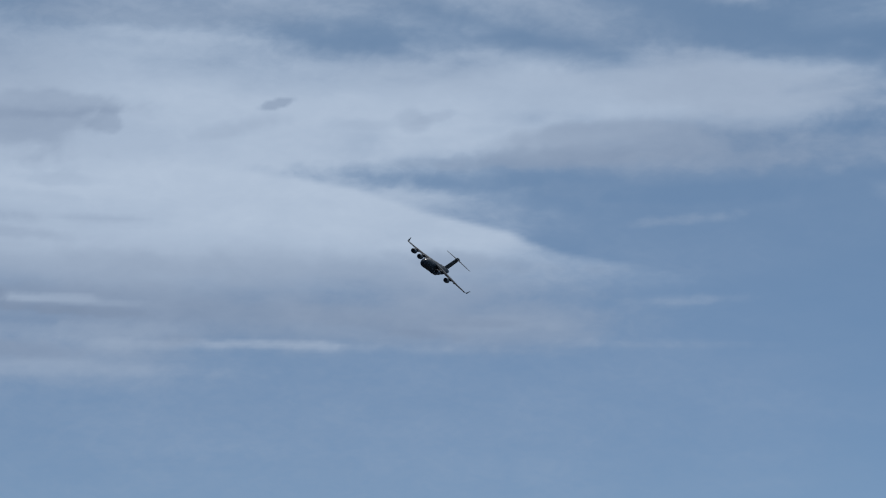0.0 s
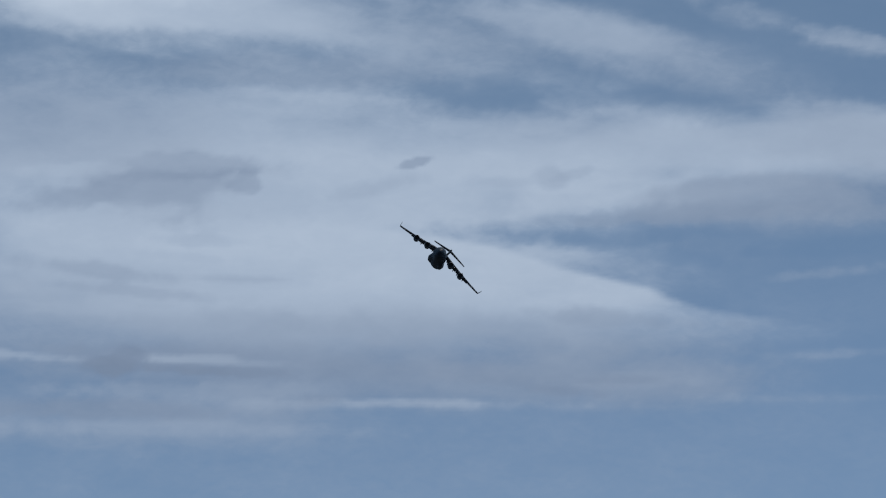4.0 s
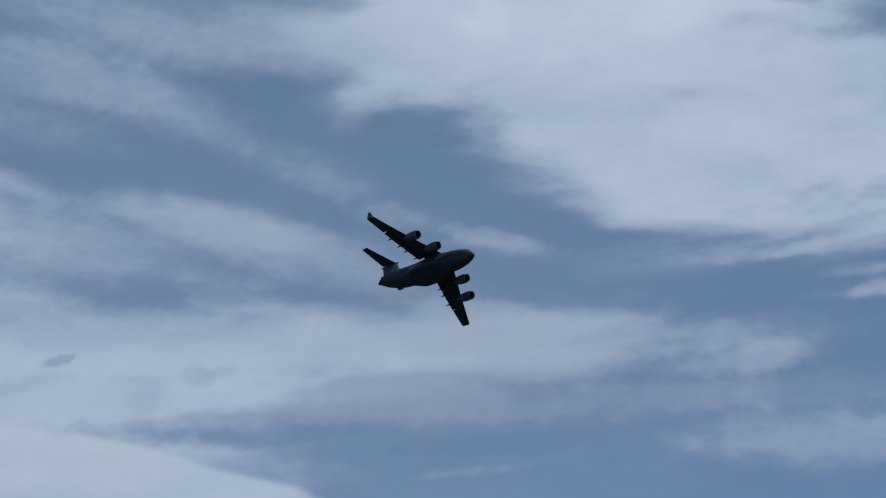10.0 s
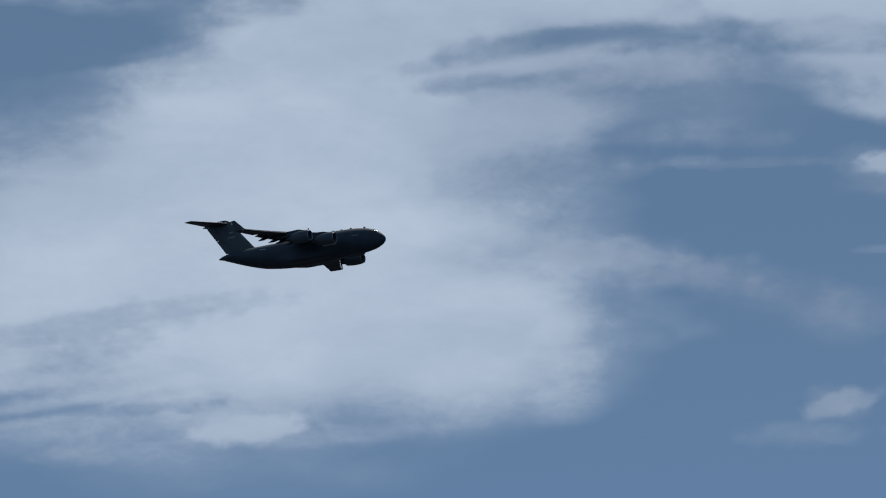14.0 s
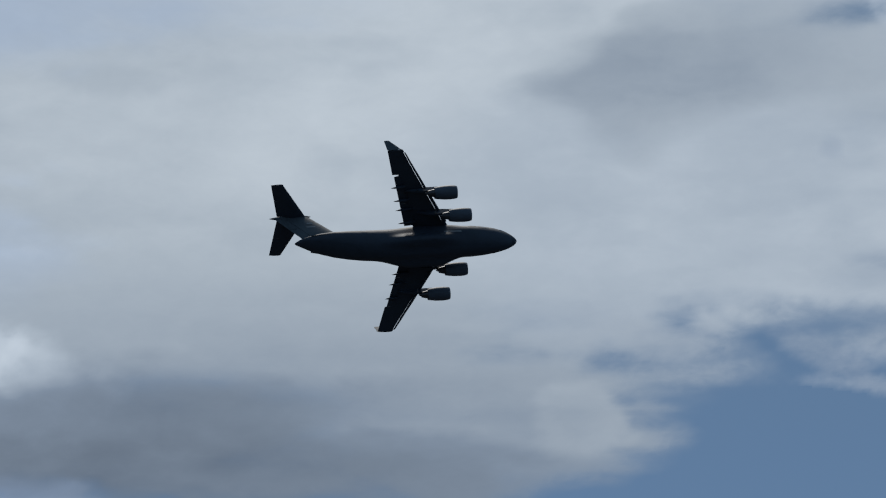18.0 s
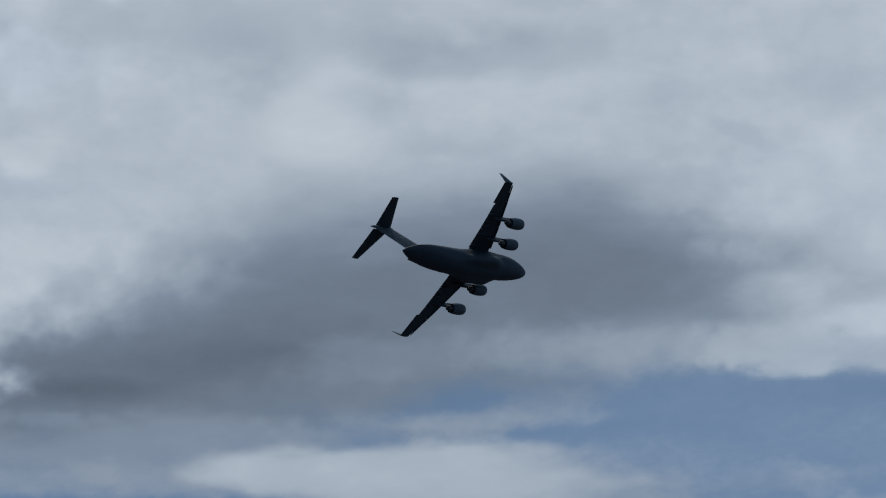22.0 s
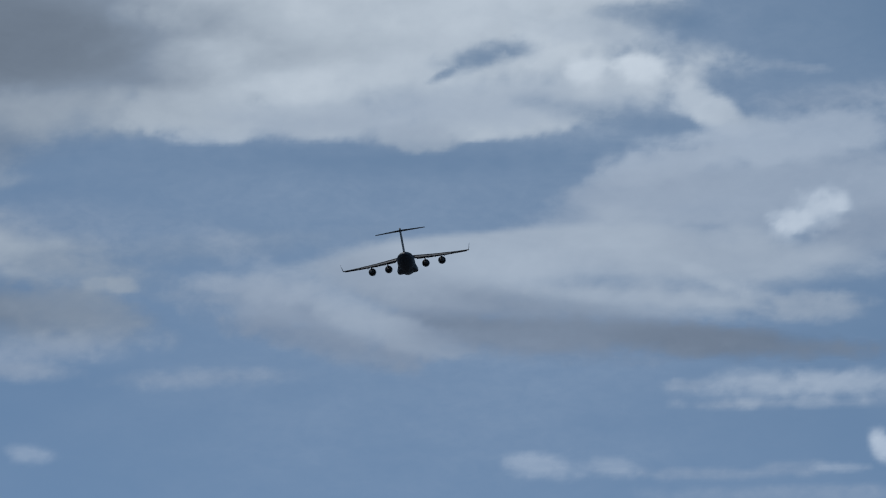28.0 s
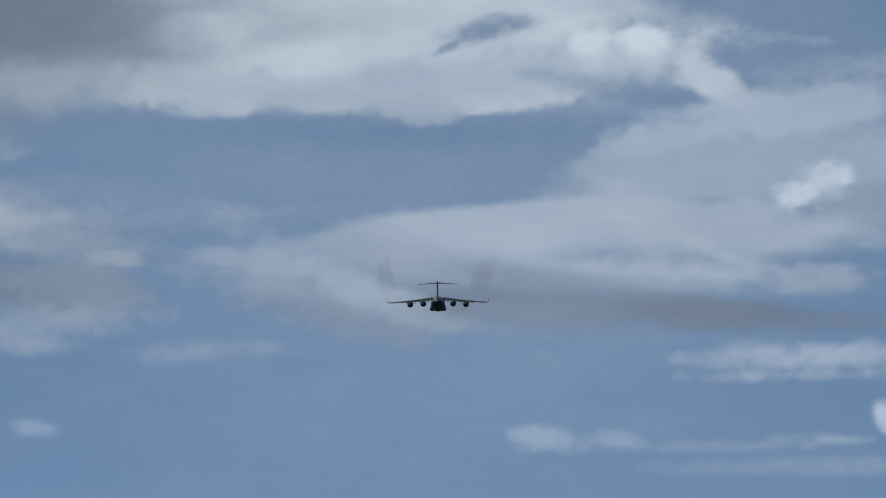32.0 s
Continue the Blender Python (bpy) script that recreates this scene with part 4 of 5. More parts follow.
cloud("bright white cumulus with a dark flat base", "puff", 0.5, [
    (30.31, 12.17, 0.69, 0.51, 0, 0.95, 0.73, 0.45), (32.85, 11.98, 2.85, 0.64, 0, 0.97, 0.66, 0.5), (29.83, 12.62, 0.41, 0.4, 30, 0.95, 0.84, 0.3, 0.3, 0.22),
    (30.46, 12.86, 0.57, 0.4, 10, 0.97, 0.87, 0.2, 0.2, 0.35), (31.46, 12.96, 0.92, 0.52, 0, 0.97, 0.885, 0.18, 0.18, 0.4), (32.4, 12.78, 1.38, 0.57, 0, 0.97, 0.865, 0.35),
    (33.72, 12.97, 1.15, 0.57, 0, 0.95, 0.84, 0.25, 0.25, 0.4), (34.74, 12.71, 1.1, 0.61, 0, 0.95, 0.79, 0.5), (31.54, 12.56, 1.65, 0.37, 0, 0.9, 0.875, 0.8)])
cloud("dark base of a bright cumulus", "soft", 1, [
    (32.28, 11.88, 1.93, 0.28, 0, 0.85, 0.5, 0.9), (34.34, 11.79, 1.84, 0.37, 2, 0.75, 0.52, 0.9), (33.59, 11.61, 1.93, 0.28, 0, 0.85, 0.45, 0.8),
    (29.73, 12.31, 0.24, 0.17, 35, -0.75, 0.5, 0.6)])
cloud("pale cloud sheet above a blue gap", "soft", 0.8, [
    (46.38, 15.85, 5.33, 1.98, 0, 0.98, 0.705, 0.4), (48.26, 14.22, 3.49, 0.48, -2, 0.8, 0.695, 0.6), (49.28, 17.56, 3.03, 1.01, 0, 0.9, 0.715, 0.6),
    (43.7, 13.78, 2.57, 0.64, 0, 1, 0.695, 0.5), (44.74, 13.28, 1.65, 0.39, -12, 0.75, 0.655, 0.8), (49.38, 13.23, 1.75, 0.41, 0, 0.4, 0.655, 0.9),
    (50.96, 12.83, 1.47, 1.19, 0, 0.95, 0.71, 0.45), (50.93, 11.64, 1.01, 0.69, 0, 0.95, 0.73, 0.4), (48.06, 18.96, 1.93, 0.64, 0, 0.9, 0.7, 0.9)])
cloud("ragged wisps and scraps in a blue gap", "puff", 0.5, [
    (48.42, 12.51, 0.69, 0.13, -5, 0.5, 0.65, 0.9), (49.28, 13.14, 1.01, 0.24, 10, 0.35, 0.66, 0.9), (48.25, 13.6, 1.47, 0.24, -3, -0.55, 0.5, 0.8),
    (46.45, 13.91, 1.01, 0.15, -4, -0.15, 0.5, 0.9), (47.86, 12.89, 0.83, 0.2, -30, 0.4, 0.6, 0.8), (48.95, 10.89, 0.24, 0.17, 0, 0.7, 0.71, 0.3),
    (49.42, 10.73, 0.55, 0.11, -25, 0.45, 0.66, 0.6), (47.37, 11.69, 0.28, 0.07, 0, 0.3, 0.58), (47.97, 16.37, 0.18, 0.15, 0, 0.45, 0.63),
    (50.56, 18.49, 0.74, 0.29, -15, -0.65, 0.5), (50.06, 17.95, 1.19, 0.29, -32, 0.6, 0.765), (51.49, 17.58, 0.55, 0.55, 0, 0.6, 0.77, 0.8)])
cloud("heavy dark grey cloud base", "soft", 1, [
    (37.41, 13.43, 5.88, 0.83, -1, 0.9, 0.655, 0.9), (38.45, 12.87, 5.15, 0.64, -1, 0.75, 0.62, 0.9), (35.8, 11.96, 5.15, 0.78, -1, 0.95, 0.52),
    (41.46, 11.85, 2.85, 1.01, -1, 0.97, 0.6, 0.4), (43.53, 11.98, 0.78, 0.51, -1, 0.95, 0.635, 0.3), (36.93, 11.31, 4.41, 0.64, -1, 0.92, 0.44),
    (39.56, 11.19, 3.03, 0.55, -1, 0.8, 0.5, 0.8), (32.43, 12.08, 2.02, 0.33, -1, 0.6, 0.6, 0.9), (32.07, 11.25, 1.56, 0.13, -1, 0.35, 0.62, 1.1)])
cloud("bright shoulder of a grey cumulus", "puff", 0.6, [
    (31.76, 12.66, 0.87, 0.48, -1, 0.75, 0.8, 0.6), (33.63, 13.1, 0.61, 0.42, -1, 0.85, 0.73, 0.4), (32.88, 12.63, 1.19, 0.37, -1, 0.6, 0.745, 0.9),
    (31.98, 13.38, 0.55, 0.11, -6, 0.6, 0.61), (31.41, 13.9, 0.46, 0.24, -1, 0.6, 0.61, 0.8), (32.89, 12.08, 2.21, 0.24, -1, 0.6, 0.6, 1)])
# sunlight on the cumulus top, painted as a bright tone
cloud("bright cumulus top, sunlight painted in", "puff", 0.6, [
    (33.81, 12.91, 1.29, 0.44, 0, 0.5, 0.79), (34.74, 12.67, 0.92, 0.39, 0, 0.4, 0.76, 0.9), (30.12, 12.03, 0.64, 0.46, 0, 0.6, 0.76, 0.9),
    (31.54, 12.22, 1.38, 0.33, 0, 0.4, 0.72, 1), (32.31, 12.87, 1.19, 0.46, 0, 0.6, 0.87, 0.8)])
cloud("dark middle of a heavy cloud base", "soft", 1, [
    (36.74, 12.19, 3.03, 0.53, 2, 0.75, 0.48, 1), (34.11, 12.05, 1.84, 0.31, -5, 0.65, 0.51, 1), (32.44, 11.34, 2.02, 0.41, -1, 0.6, 0.49, 1)])
cloud("pale cloud deck over dark rolls", "soft", 1, [
    (59.76, 16.15, 5.7, 2.94, 0, 1, 0.72, 0.4), (58.32, 16.9, 1.65, 1.1, 0, 0.8, 0.6, 1.2), (62.62, 16.37, 1.93, 1.19, 0, 0.75, 0.605, 1.2),
    (60.51, 14.85, 0.55, 0.51, -40, 0.55, 0.775, 0.8), (57.94, 15.52, 0.64, 0.46, 0, 0.5, 0.765, 0.8), (60.34, 16.79, 0.83, 0.55, 0, 0.5, 0.755, 0.8),
    (58.79, 14.5, 1.56, 0.55, 0, 0.45, 0.74), (54.95, 16.8, 1.84, 0.83, 0, 0.4, 0.74, 0.9)])
cloud("pale deck with small grey patches", "soft", 1, [
    (61.35, 15.83, 10.11, 2.76, 0, 1, 0.715, 0.3), (57.84, 14.21, 1.29, 0.53, -12, 0.7, 0.785, 0.9), (55.27, 14.79, 0.69, 0.46, 0, 0.6, 0.79, 0.9),
    (60.5, 15.09, 0.37, 0.64, 40, 0.45, 0.755, 0.9), (67.21, 16.71, 1.1, 0.41, 0, 0.55, 0.765, 0.8), (58.47, 16.16, 0.87, 0.6, 0, 0.75, 0.59, 1.1),
    (62.6, 16.3, 1.06, 0.26, 8, 0.7, 0.6, 1), (63.66, 16.48, 0.78, 0.22, -20, 0.65, 0.595, 1), (68.9, 15.85, 1.61, 0.44, 0, 0.65, 0.625, 1),
    (66.61, 14.89, 1.01, 0.24, -10, 0.35, 0.65)])
cloud("pale bank with a ragged lower edge", "puff", 0.9, [
    (66.94, 14.67, 6.43, 2.76, 1, 1, 0.725, 0.3), (71.6, 14.31, 4.23, 2.39, 1, 1, 0.735, 0.3), (72.09, 16.42, 5.15, 2.11, 1, 1, 0.735, 0.3),
    (65.65, 11.98, 1.84, 0.55, 4, 0.8, 0.66, 0.9), (68.1, 11.91, 1.56, 0.39, 1, 0.85, 0.695), (68.53, 11.5, 0.51, 0.31, 1, 0.8, 0.725),
    (69.99, 11.55, 1.01, 0.29, 1, 0.85, 0.725, 0.4), (71.49, 11.14, 0.6, 0.22, 1, 0.85, 0.7, 0.4), (72.99, 11.63, 1.84, 0.37, 6, 0.95, 0.735, 0.4),
    (74.21, 12.13, 0.37, 0.29, 1, 0.6, 0.785, 0.6), (72.61, 12.63, 0.69, 0.18, 11, -0.9, 0.5, 0.5)])
cloud("bright white cumulus bank", "puff", 0.7, [
    (69.62, 13.35, 4.32, 1.56, 0, 1, 0.745, 0.52), (71.05, 12.26, 2.39, 0.74, 0, 0.97, 0.735, 0.75), (74.08, 14.15, 4.04, 0.92, 13, 1, 0.745, 0.52),
    (68.51, 11.54, 1.29, 0.29, 0, 0.9, 0.725, 0.6), (67.29, 11.7, 0.64, 0.33, 0, 0.85, 0.715, 0.6), (70.02, 11.42, 1.1, 0.24, 0, 0.85, 0.715, 0.6),
    (71.34, 11.26, 0.69, 0.26, 0, 0.9, 0.725, 0.52), (72.75, 11.57, 1.19, 0.35, 4, 0.9, 0.725, 0.6), (74.54, 12.03, 1.75, 0.39, 4, 0.93, 0.73)])
cloud("bright ragged edge of a cumulus bank", "puff", 0.6, [
    (75.22, 12.27, 0.44, 0.22, -4, 0.9, 0.79, 0.6), (74.24, 12.22, 0.33, 0.22, 0, 0.7, 0.8, 0.75), (76.28, 11.65, 0.69, 0.29, -28, 0.9, 0.735, 0.52),
    (76.97, 11.32, 0.55, 0.18, -20, 0.6, 0.68, 0.9), (72.47, 12.52, 0.72, 0.19, 10, -0.75, 0.5, 0.83), (71.88, 12.24, 0.29, 0.07, 28, -0.75, 0.5, 0.9),
    (75.21, 13.1, 0.74, 0.2, 8, 0.6, 0.64, 1.05), (75.91, 12.57, 0.55, 0.15, -5, 0.45, 0.68, 1.05), (67.95, 11.23, 0.55, 0.13, 0, 0.7, 0.71, 0.75),
    (68.8, 11.45, 0.37, 0.24, 0, 0.5, 0.75, 0.9)])
cloud("duller streaks across a pale bank", "soft", 0.8, [
    (73.02, 14.21, 1.75, 0.17, 9, 0.42, 0.665, 0.9), (69.22, 15.89, 3.86, 0.41, 1, 0.4, 0.67, 0.9), (71.41, 13.03, 0.83, 0.28, 11, 0.3, 0.7),
    (67.12, 15.14, 1.1, 0.15, -24, 0.35, 0.66, 0.8), (60.26, 15.41, 0.74, 0.92, 1, 0.5, 0.765, 0.8), (63.66, 15.99, 2.02, 0.28, 1, 0.4, 0.76, 0.9)])
cloud("heavy dark rolling cloud band", "soft", 1, [
    (60.05, 12.68, 6.62, 1.38, 8, 1, 0.64), (63.55, 12.97, 3.68, 1.01, 4, 0.9, 0.6, 1), (60.06, 11.76, 6.99, 1.15, 9, 0.96, 0.5, 0.9),
    (56.23, 10.96, 3.86, 1.19, 5, 0.95, 0.475, 0.8), (63.46, 12.56, 3.13, 0.55, 2, 0.85, 0.46, 1), (60.06, 11.67, 5.7, 0.69, 10, 0.85, 0.41, 0.9),
    (56.05, 10.86, 1.38, 0.2, 0, 0.6, 0.37, 0.9), (54.13, 10.17, 1.84, 0.64, 5, 0.85, 0.45, 0.9), (59.51, 10.65, 4.23, 0.41, 8, 0.6, 0.47, 0.9),
    (57.28, 10.06, 3.03, 0.28, 4, 0.6, 0.48, 0.9)])
cloud("pale fading end of a dark cloud band", "soft", 0.9, [
    (67.62, 13.21, 2.39, 0.69, 0, 0.65, 0.665, 1.1), (68.76, 13.92, 2.21, 0.55, 0, 0.5, 0.69, 1.1), (66.57, 12.12, 1.84, 0.37, 6, 0.45, 0.62, 1.1)])
# shade under the cloud band, painted as a dark tone
cloud("dark underside of a cloud band, shade painted in", "soft", 1, [
    (62.71, 13.08, 4.32, 1.19, -1, 0.6, 0.51, 1), (61.61, 12.49, 3.03, 0.83, 1, 0.7, 0.44, 1), (62.02, 11.54, 2.57, 0.31, 7, 0.35, 0.58, 1)])
cloud("dark end of a cloud band", "soft", 1, [
    (64.67, 13.01, 2.94, 0.85, -2, 0.8, 0.455, 0.75), (66.48, 11.63, 2.39, 0.31, -3, 0.45, 0.64, 0.9), (64.06, 11.56, 1.38, 0.28, -3, 0.5, 0.6, 0.9)])
cloud("bright pale middle of a cumulus bank", "puff", 0.8, [
    (69.66, 13.17, 2.3, 1.01, 0, 0.6, 0.74, 0.9), (68.89, 13.98, 2.02, 0.55, 0, 0.5, 0.735, 0.9)])
cloud("bluish soft underside of a cumulus bank", "soft", 0.4, [
    (70.48, 11.58, 2.11, 0.31, 1, 0.6, 0.645, 0.9), (72.93, 11.73, 1.84, 0.35, -2, 0.55, 0.655, 0.9), (71.42, 11.18, 0.69, 0.2, 1, 0.6, 0.61, 0.9),
    (69.35, 11.37, 1.1, 0.2, 1, 0.5, 0.64, 0.9), (71.05, 10.83, 3.13, 0.22, -1, -0.5, 0.5, 1.3), (74.42, 11.56, 1.1, 0.15, -11, -0.4, 0.5, 1.2),
    (75.33, 13.15, 0.69, 0.2, -7, -0.6, 0.5, 0.8), (74.25, 12.94, 1.19, 0.24, -9, 0.35, 0.67, 0.9)])
cloud("billowing grey and white cloud deck", "puff", 0.9, [
    (54.17, 15.55, 4.78, 3.68, 1, 0.98, 0.725, 0.3), (52.07, 12.88, 1.38, 1.01, 1, 0.85, 0.7, 0.5), (51.96, 18.04, 0.74, 0.51, 1, 0.8, 0.745, 0.45),
    (52.06, 17.08, 0.64, 0.28, 1, 0.6, 0.745, 0.5), (55.63, 17.93, 1.47, 0.64, 1, 0.7, 0.765, 0.6), (54.27, 17.01, 0.55, 0.18, 1, 0.7, 0.76, 0.5),
    (53.5, 16.13, 1.19, 0.4, 9, 0.8, 0.785, 0.6), (55.21, 14.71, 0.51, 0.37, 1, 0.55, 0.79), (49.6, 13.13, 1.01, 0.24, -7, 0.5, 0.67, 0.9),
    (51.04, 11.62, 0.83, 0.31, -3, 0.75, 0.68, 0.6)])
cloud("soft grey cloud under a pale ceiling", "soft", 1, [
    (45.42, 17.78, 2.02, 0.74, 2, 0.8, 0.56, 0.8), (44.46, 17.25, 0.74, 0.72, 0, 0.6, 0.6), (47.65, 18.1, 2.02, 0.64, -5, 0.6, 0.635, 0.9),
    (49.18, 17.05, 2.02, 0.46, -5, 0.5, 0.645, 0.9), (45.13, 16.97, 1.19, 0.28, 0, 0.4, 0.66), (46.01, 18.62, 1.65, 0.28, 0, 0.4, 0.68)])
cloud("bright tall billows at a cloud deck's edge", "puff", 0.9, [
    (53.02, 11.5, 1.29, 0.57, 9, 0.92, 0.785, 0.6), (53.39, 10.99, 1.56, 0.37, 1, 0.9, 0.76), (54.15, 11.96, 1.1, 0.64, 1, 0.7, 0.765, 0.8),
    (53.87, 13.06, 1.84, 0.55, 1, 0.5, 0.75, 0.9), (52.45, 13.43, 1.47, 0.46, 1, 0.5, 0.73, 0.9)])
cloud("blue-grey hollows in a billowing deck", "puff", 0.5, [
    (52.63, 17.91, 0.55, 0.35, 31, -0.35, 0.64), (53.89, 16.66, 0.83, 0.15, -2, -0.22, 0.62, 1.3), (54.27, 17.3, 0.55, 0.09, 1, -0.25, 0.63, 1),
    (52.16, 15.83, 0.83, 0.24, -19, -0.3, 0.61, 1.2), (53.31, 15.14, 0.6, 0.13, -4, -0.32, 0.58, 1.3), (50.79, 18.31, 0.64, 0.32, -19, -0.7, 0.5, 0.6),
    (53.31, 18.46, 0.64, 0.23, -9, -0.55, 0.5), (53.87, 14.08, 2.11, 0.17, 1, 0.35, 0.66, 0.9), (51.19, 16.38, 0.74, 0.18, 11, 0.35, 0.65)])
cloud("tiny white cloud scraps in a blue gap", "puff", 0.4, [
    (49.06, 11.56, 0.28, 0.06, 1, 0.15, 0.58), (49.07, 10.91, 0.31, 0.15, 1, 0.5, 0.665), (49.55, 10.73, 0.46, 0.08, -29, 0.3, 0.62, 0.8),
    (51.33, 10.75, 0.41, 0.09, 1, 0.5, 0.63, 0.6)])
cloud("blue-grey hollows and white lumps in a deck", "puff", 0.35, [
    (51.72, 16.05, 1.19, 0.31, 8, 0.55, 0.62, 0.9), (52.74, 15.37, 0.74, 0.15, -12, 0.45, 0.6, 0.9), (53.71, 16.8, 0.83, 0.26, 10, 0.4, 0.64, 0.9),
    (51.12, 16.95, 0.64, 0.37, 0, 0.4, 0.64, 0.9), (52.96, 16, 0.83, 0.28, -10, 0.6, 0.79), (54.68, 16.13, 1.38, 0.44, 0, 0.5, 0.775, 0.9),
    (53.89, 17.08, 0.55, 0.18, 0, 0.5, 0.775)])
cloud("soft grey and white mottles in a deck", "soft", 1, [
    (58.13, 16.72, 1.56, 0.55, 0, 0.5, 0.645, 0.9), (61.59, 16.47, 1.01, 0.35, -10, 0.55, 0.61, 0.9), (63.7, 16.48, 0.92, 0.37, 0, 0.45, 0.63, 0.9),
    (60.15, 15.01, 0.92, 0.55, -30, 0.5, 0.775, 0.9), (62.35, 15.59, 0.83, 0.32, 0, 0.3, 0.765, 0.9), (56.52, 14.68, 2.02, 0.37, -8, 0.4, 0.7, 0.9)])
cloud("pale streaks under a dark cloud roll", "soft", 0.8, [
    (60.83, 9.51, 3.31, 0.35, 3, 0.75, 0.6), (56.73, 9.87, 3.86, 0.51, 2, 0.9, 0.55, 0.8), (56.28, 9.35, 3.22, 0.28, 0, 0.7, 0.585, 0.8),
    (62.98, 9.47, 1.29, 0.24, 2, 0.6, 0.655), (67.73, 9.4, 2.39, 0.24, 4, 0.25, 0.6, 0.9), (62.89, 10.48, 1.1, 0.22, 12, 0.5, 0.565, 0.9),
    (55.41, 10.39, 1.1, 0.13, 0, 0.4, 0.6, 0.8), (51.7, 9.28, 2.39, 0.28, 5, 0.8, 0.6), (60.92, 10.2, 1.84, 0.17, 5, 0.5, 0.56, 0.9)])
cloud("layered low cloud, white above a grey base", "soft", 0.9, [
    (62.34, 10.43, 2.02, 0.14, 1, 0.35, 0.62, 0.9), (64.88, 9.26, 2.3, 0.39, -11, 0.7, 0.605, 0.8), (61.72, 9.38, 2.85, 0.57, -2, 0.9, 0.69, 0.5),
    (63.33, 8.48, 3.13, 0.42, -4, 0.88, 0.5), (61.58, 8.16, 1.56, 0.24, 1, 0.7, 0.475, 0.9), (65.65, 8.44, 1.19, 0.35, -7, 0.65, 0.555, 0.6),
    (66.5, 8.79, 0.29, 0.15, -14, 0.7, 0.62, 0.5), (66.09, 8.82, 0.22, 0.12, 1, 0.55, 0.62, 0.6), (63.99, 7.88, 2.76, 0.2, 1, 0.4, 0.575, 0.9)])
cloud("grey-white cloud mass beside a cumulus bank", "soft", 0.3, [
    (77.36, 10.15, 2.76, 0.78, 7, 0.85, 0.635, 0.5), (77.95, 11.14, 2.21, 0.39, 9, 0.82, 0.675, 0.45), (75.6, 10.73, 1.1, 0.2, 11, 0.75, 0.655, 0.4),
    (74.93, 10.17, 1.47, 0.33, 11, 0.55, 0.61), (78.73, 9.51, 1.47, 0.41, -1, 0.8, 0.59), (78.43, 11.72, 1.19, 0.2, 4, 0.4, 0.62, 0.8),
    (77.7, 12.25, 0.55, 0.07, -6, 0.35, 0.62)])
cloud("small bright puff on a grey cloud", "puff", 0.3, [
    (78, 9.88, 0.57, 0.3, 21, 0.75, 0.77, 1, 1, 0.7), (77.63, 9.77, 0.31, 0.18, -1, 0.7, 0.76, 0.8, 0.8, 0.7), (78.4, 10.05, 0.31, 0.2, -1, 0.6, 0.765, 0.9, 0.9, 0.7)])
cloud("low stratocumulus roll with a grey base", "soft", 0.5, [
    (73.27, 9.22, 3.95, 0.48, 3, 0.9, 0.66, 0.25, 0.9, 0.1), (76.25, 9.12, 2.48, 0.63, 0, 0.88, 0.665, 0.5), (74.76, 8.53, 3.03, 0.32, -2, 0.7, 0.645, 0.8),
    (71.77, 8.68, 1.75, 0.31, -14, 0.75, 0.56, 0.9), (73.08, 8.37, 2.39, 0.28, -8, 0.75, 0.555, 0.9), (72.52, 8.04, 1.47, 0.21, -6, 0.85, 0.475, 0.8),
    (74.85, 7.95, 2.02, 0.23, -3, 0.85, 0.5, 0.8), (76.61, 7.78, 1.84, 0.22, -3, 0.85, 0.455, 0.9), (74.95, 8.56, 1.47, 0.11, -3, 0.5, 0.675, 0.8),
    (76.2, 8.86, 0.64, 0.17, -20, 0.6, 0.69, 0.6), (77.96, 8.36, 0.92, 0.26, 0, 0.7, 0.63, 0.6), (78.17, 7.64, 1.19, 0.15, 0, 0.7, 0.48, 0.9)])
cloud("rounded pale billow under a grey cloud roll", "puff", 0.3, [
    (69.07, 8.43, 1.38, 0.35, -8, 0.8, 0.595), (70.19, 8.08, 1.19, 0.28, -20, 0.8, 0.575), (68.78, 8.76, 1.06, 0.2, -4, 0.6, 0.625, 0.6),
    (70, 8.52, 1.38, 0.23, -22, 0.5, 0.63, 1), (71.08, 8.06, 0.37, 0.14, -10, 0.5, 0.625, 0.9), (69.73, 7.89, 1.47, 0.18, -12, 0.6, 0.53, 0.9),
    (71.31, 7.72, 1.01, 0.12, -3, 0.5, 0.55, 0.9)])
cloud("curved pale edge of a billow", "soft", 0.4, [
    (72.95, 9.06, 2.21, 0.31, 2, 0.5, 0.69, 0.9), (71.45, 8.64, 1.01, 0.26, -11, 0.5, 0.595, 0.9), (73.12, 8, 1.47, 0.22, -7, 0.6, 0.515, 0.9),
    (70.14, 8.43, 0.69, 0.22, -19, 0.5, 0.66, 0.8), (70.75, 8.14, 1.01, 0.22, -17, 0.5, 0.64, 0.9), (71.72, 7.81, 0.83, 0.17, -6, 0.45, 0.595, 1),
    (70.14, 7.73, 1.1, 0.2, -15, 0.55, 0.55, 1), (73.49, 7.78, 1.56, 0.18, -5, 0.55, 0.52, 1)])
cloud("white flat cloud low in the sky", "soft", 0.2, [
    (77.09, 7.06, 1.06, 0.24, 1, 0.7, 0.68, 0.9), (78.47, 7.09, 1.19, 0.2, -1, 0.68, 0.68, 0.9), (76.43, 6.77, 0.69, 0.1, -1, 0.55, 0.65, 0.9),
    (77.54, 6.79, 1.47, 0.09, -1, 0.45, 0.655, 0.9), (75.79, 7.11, 0.37, 0.09, -1, 0.35, 0.62)])
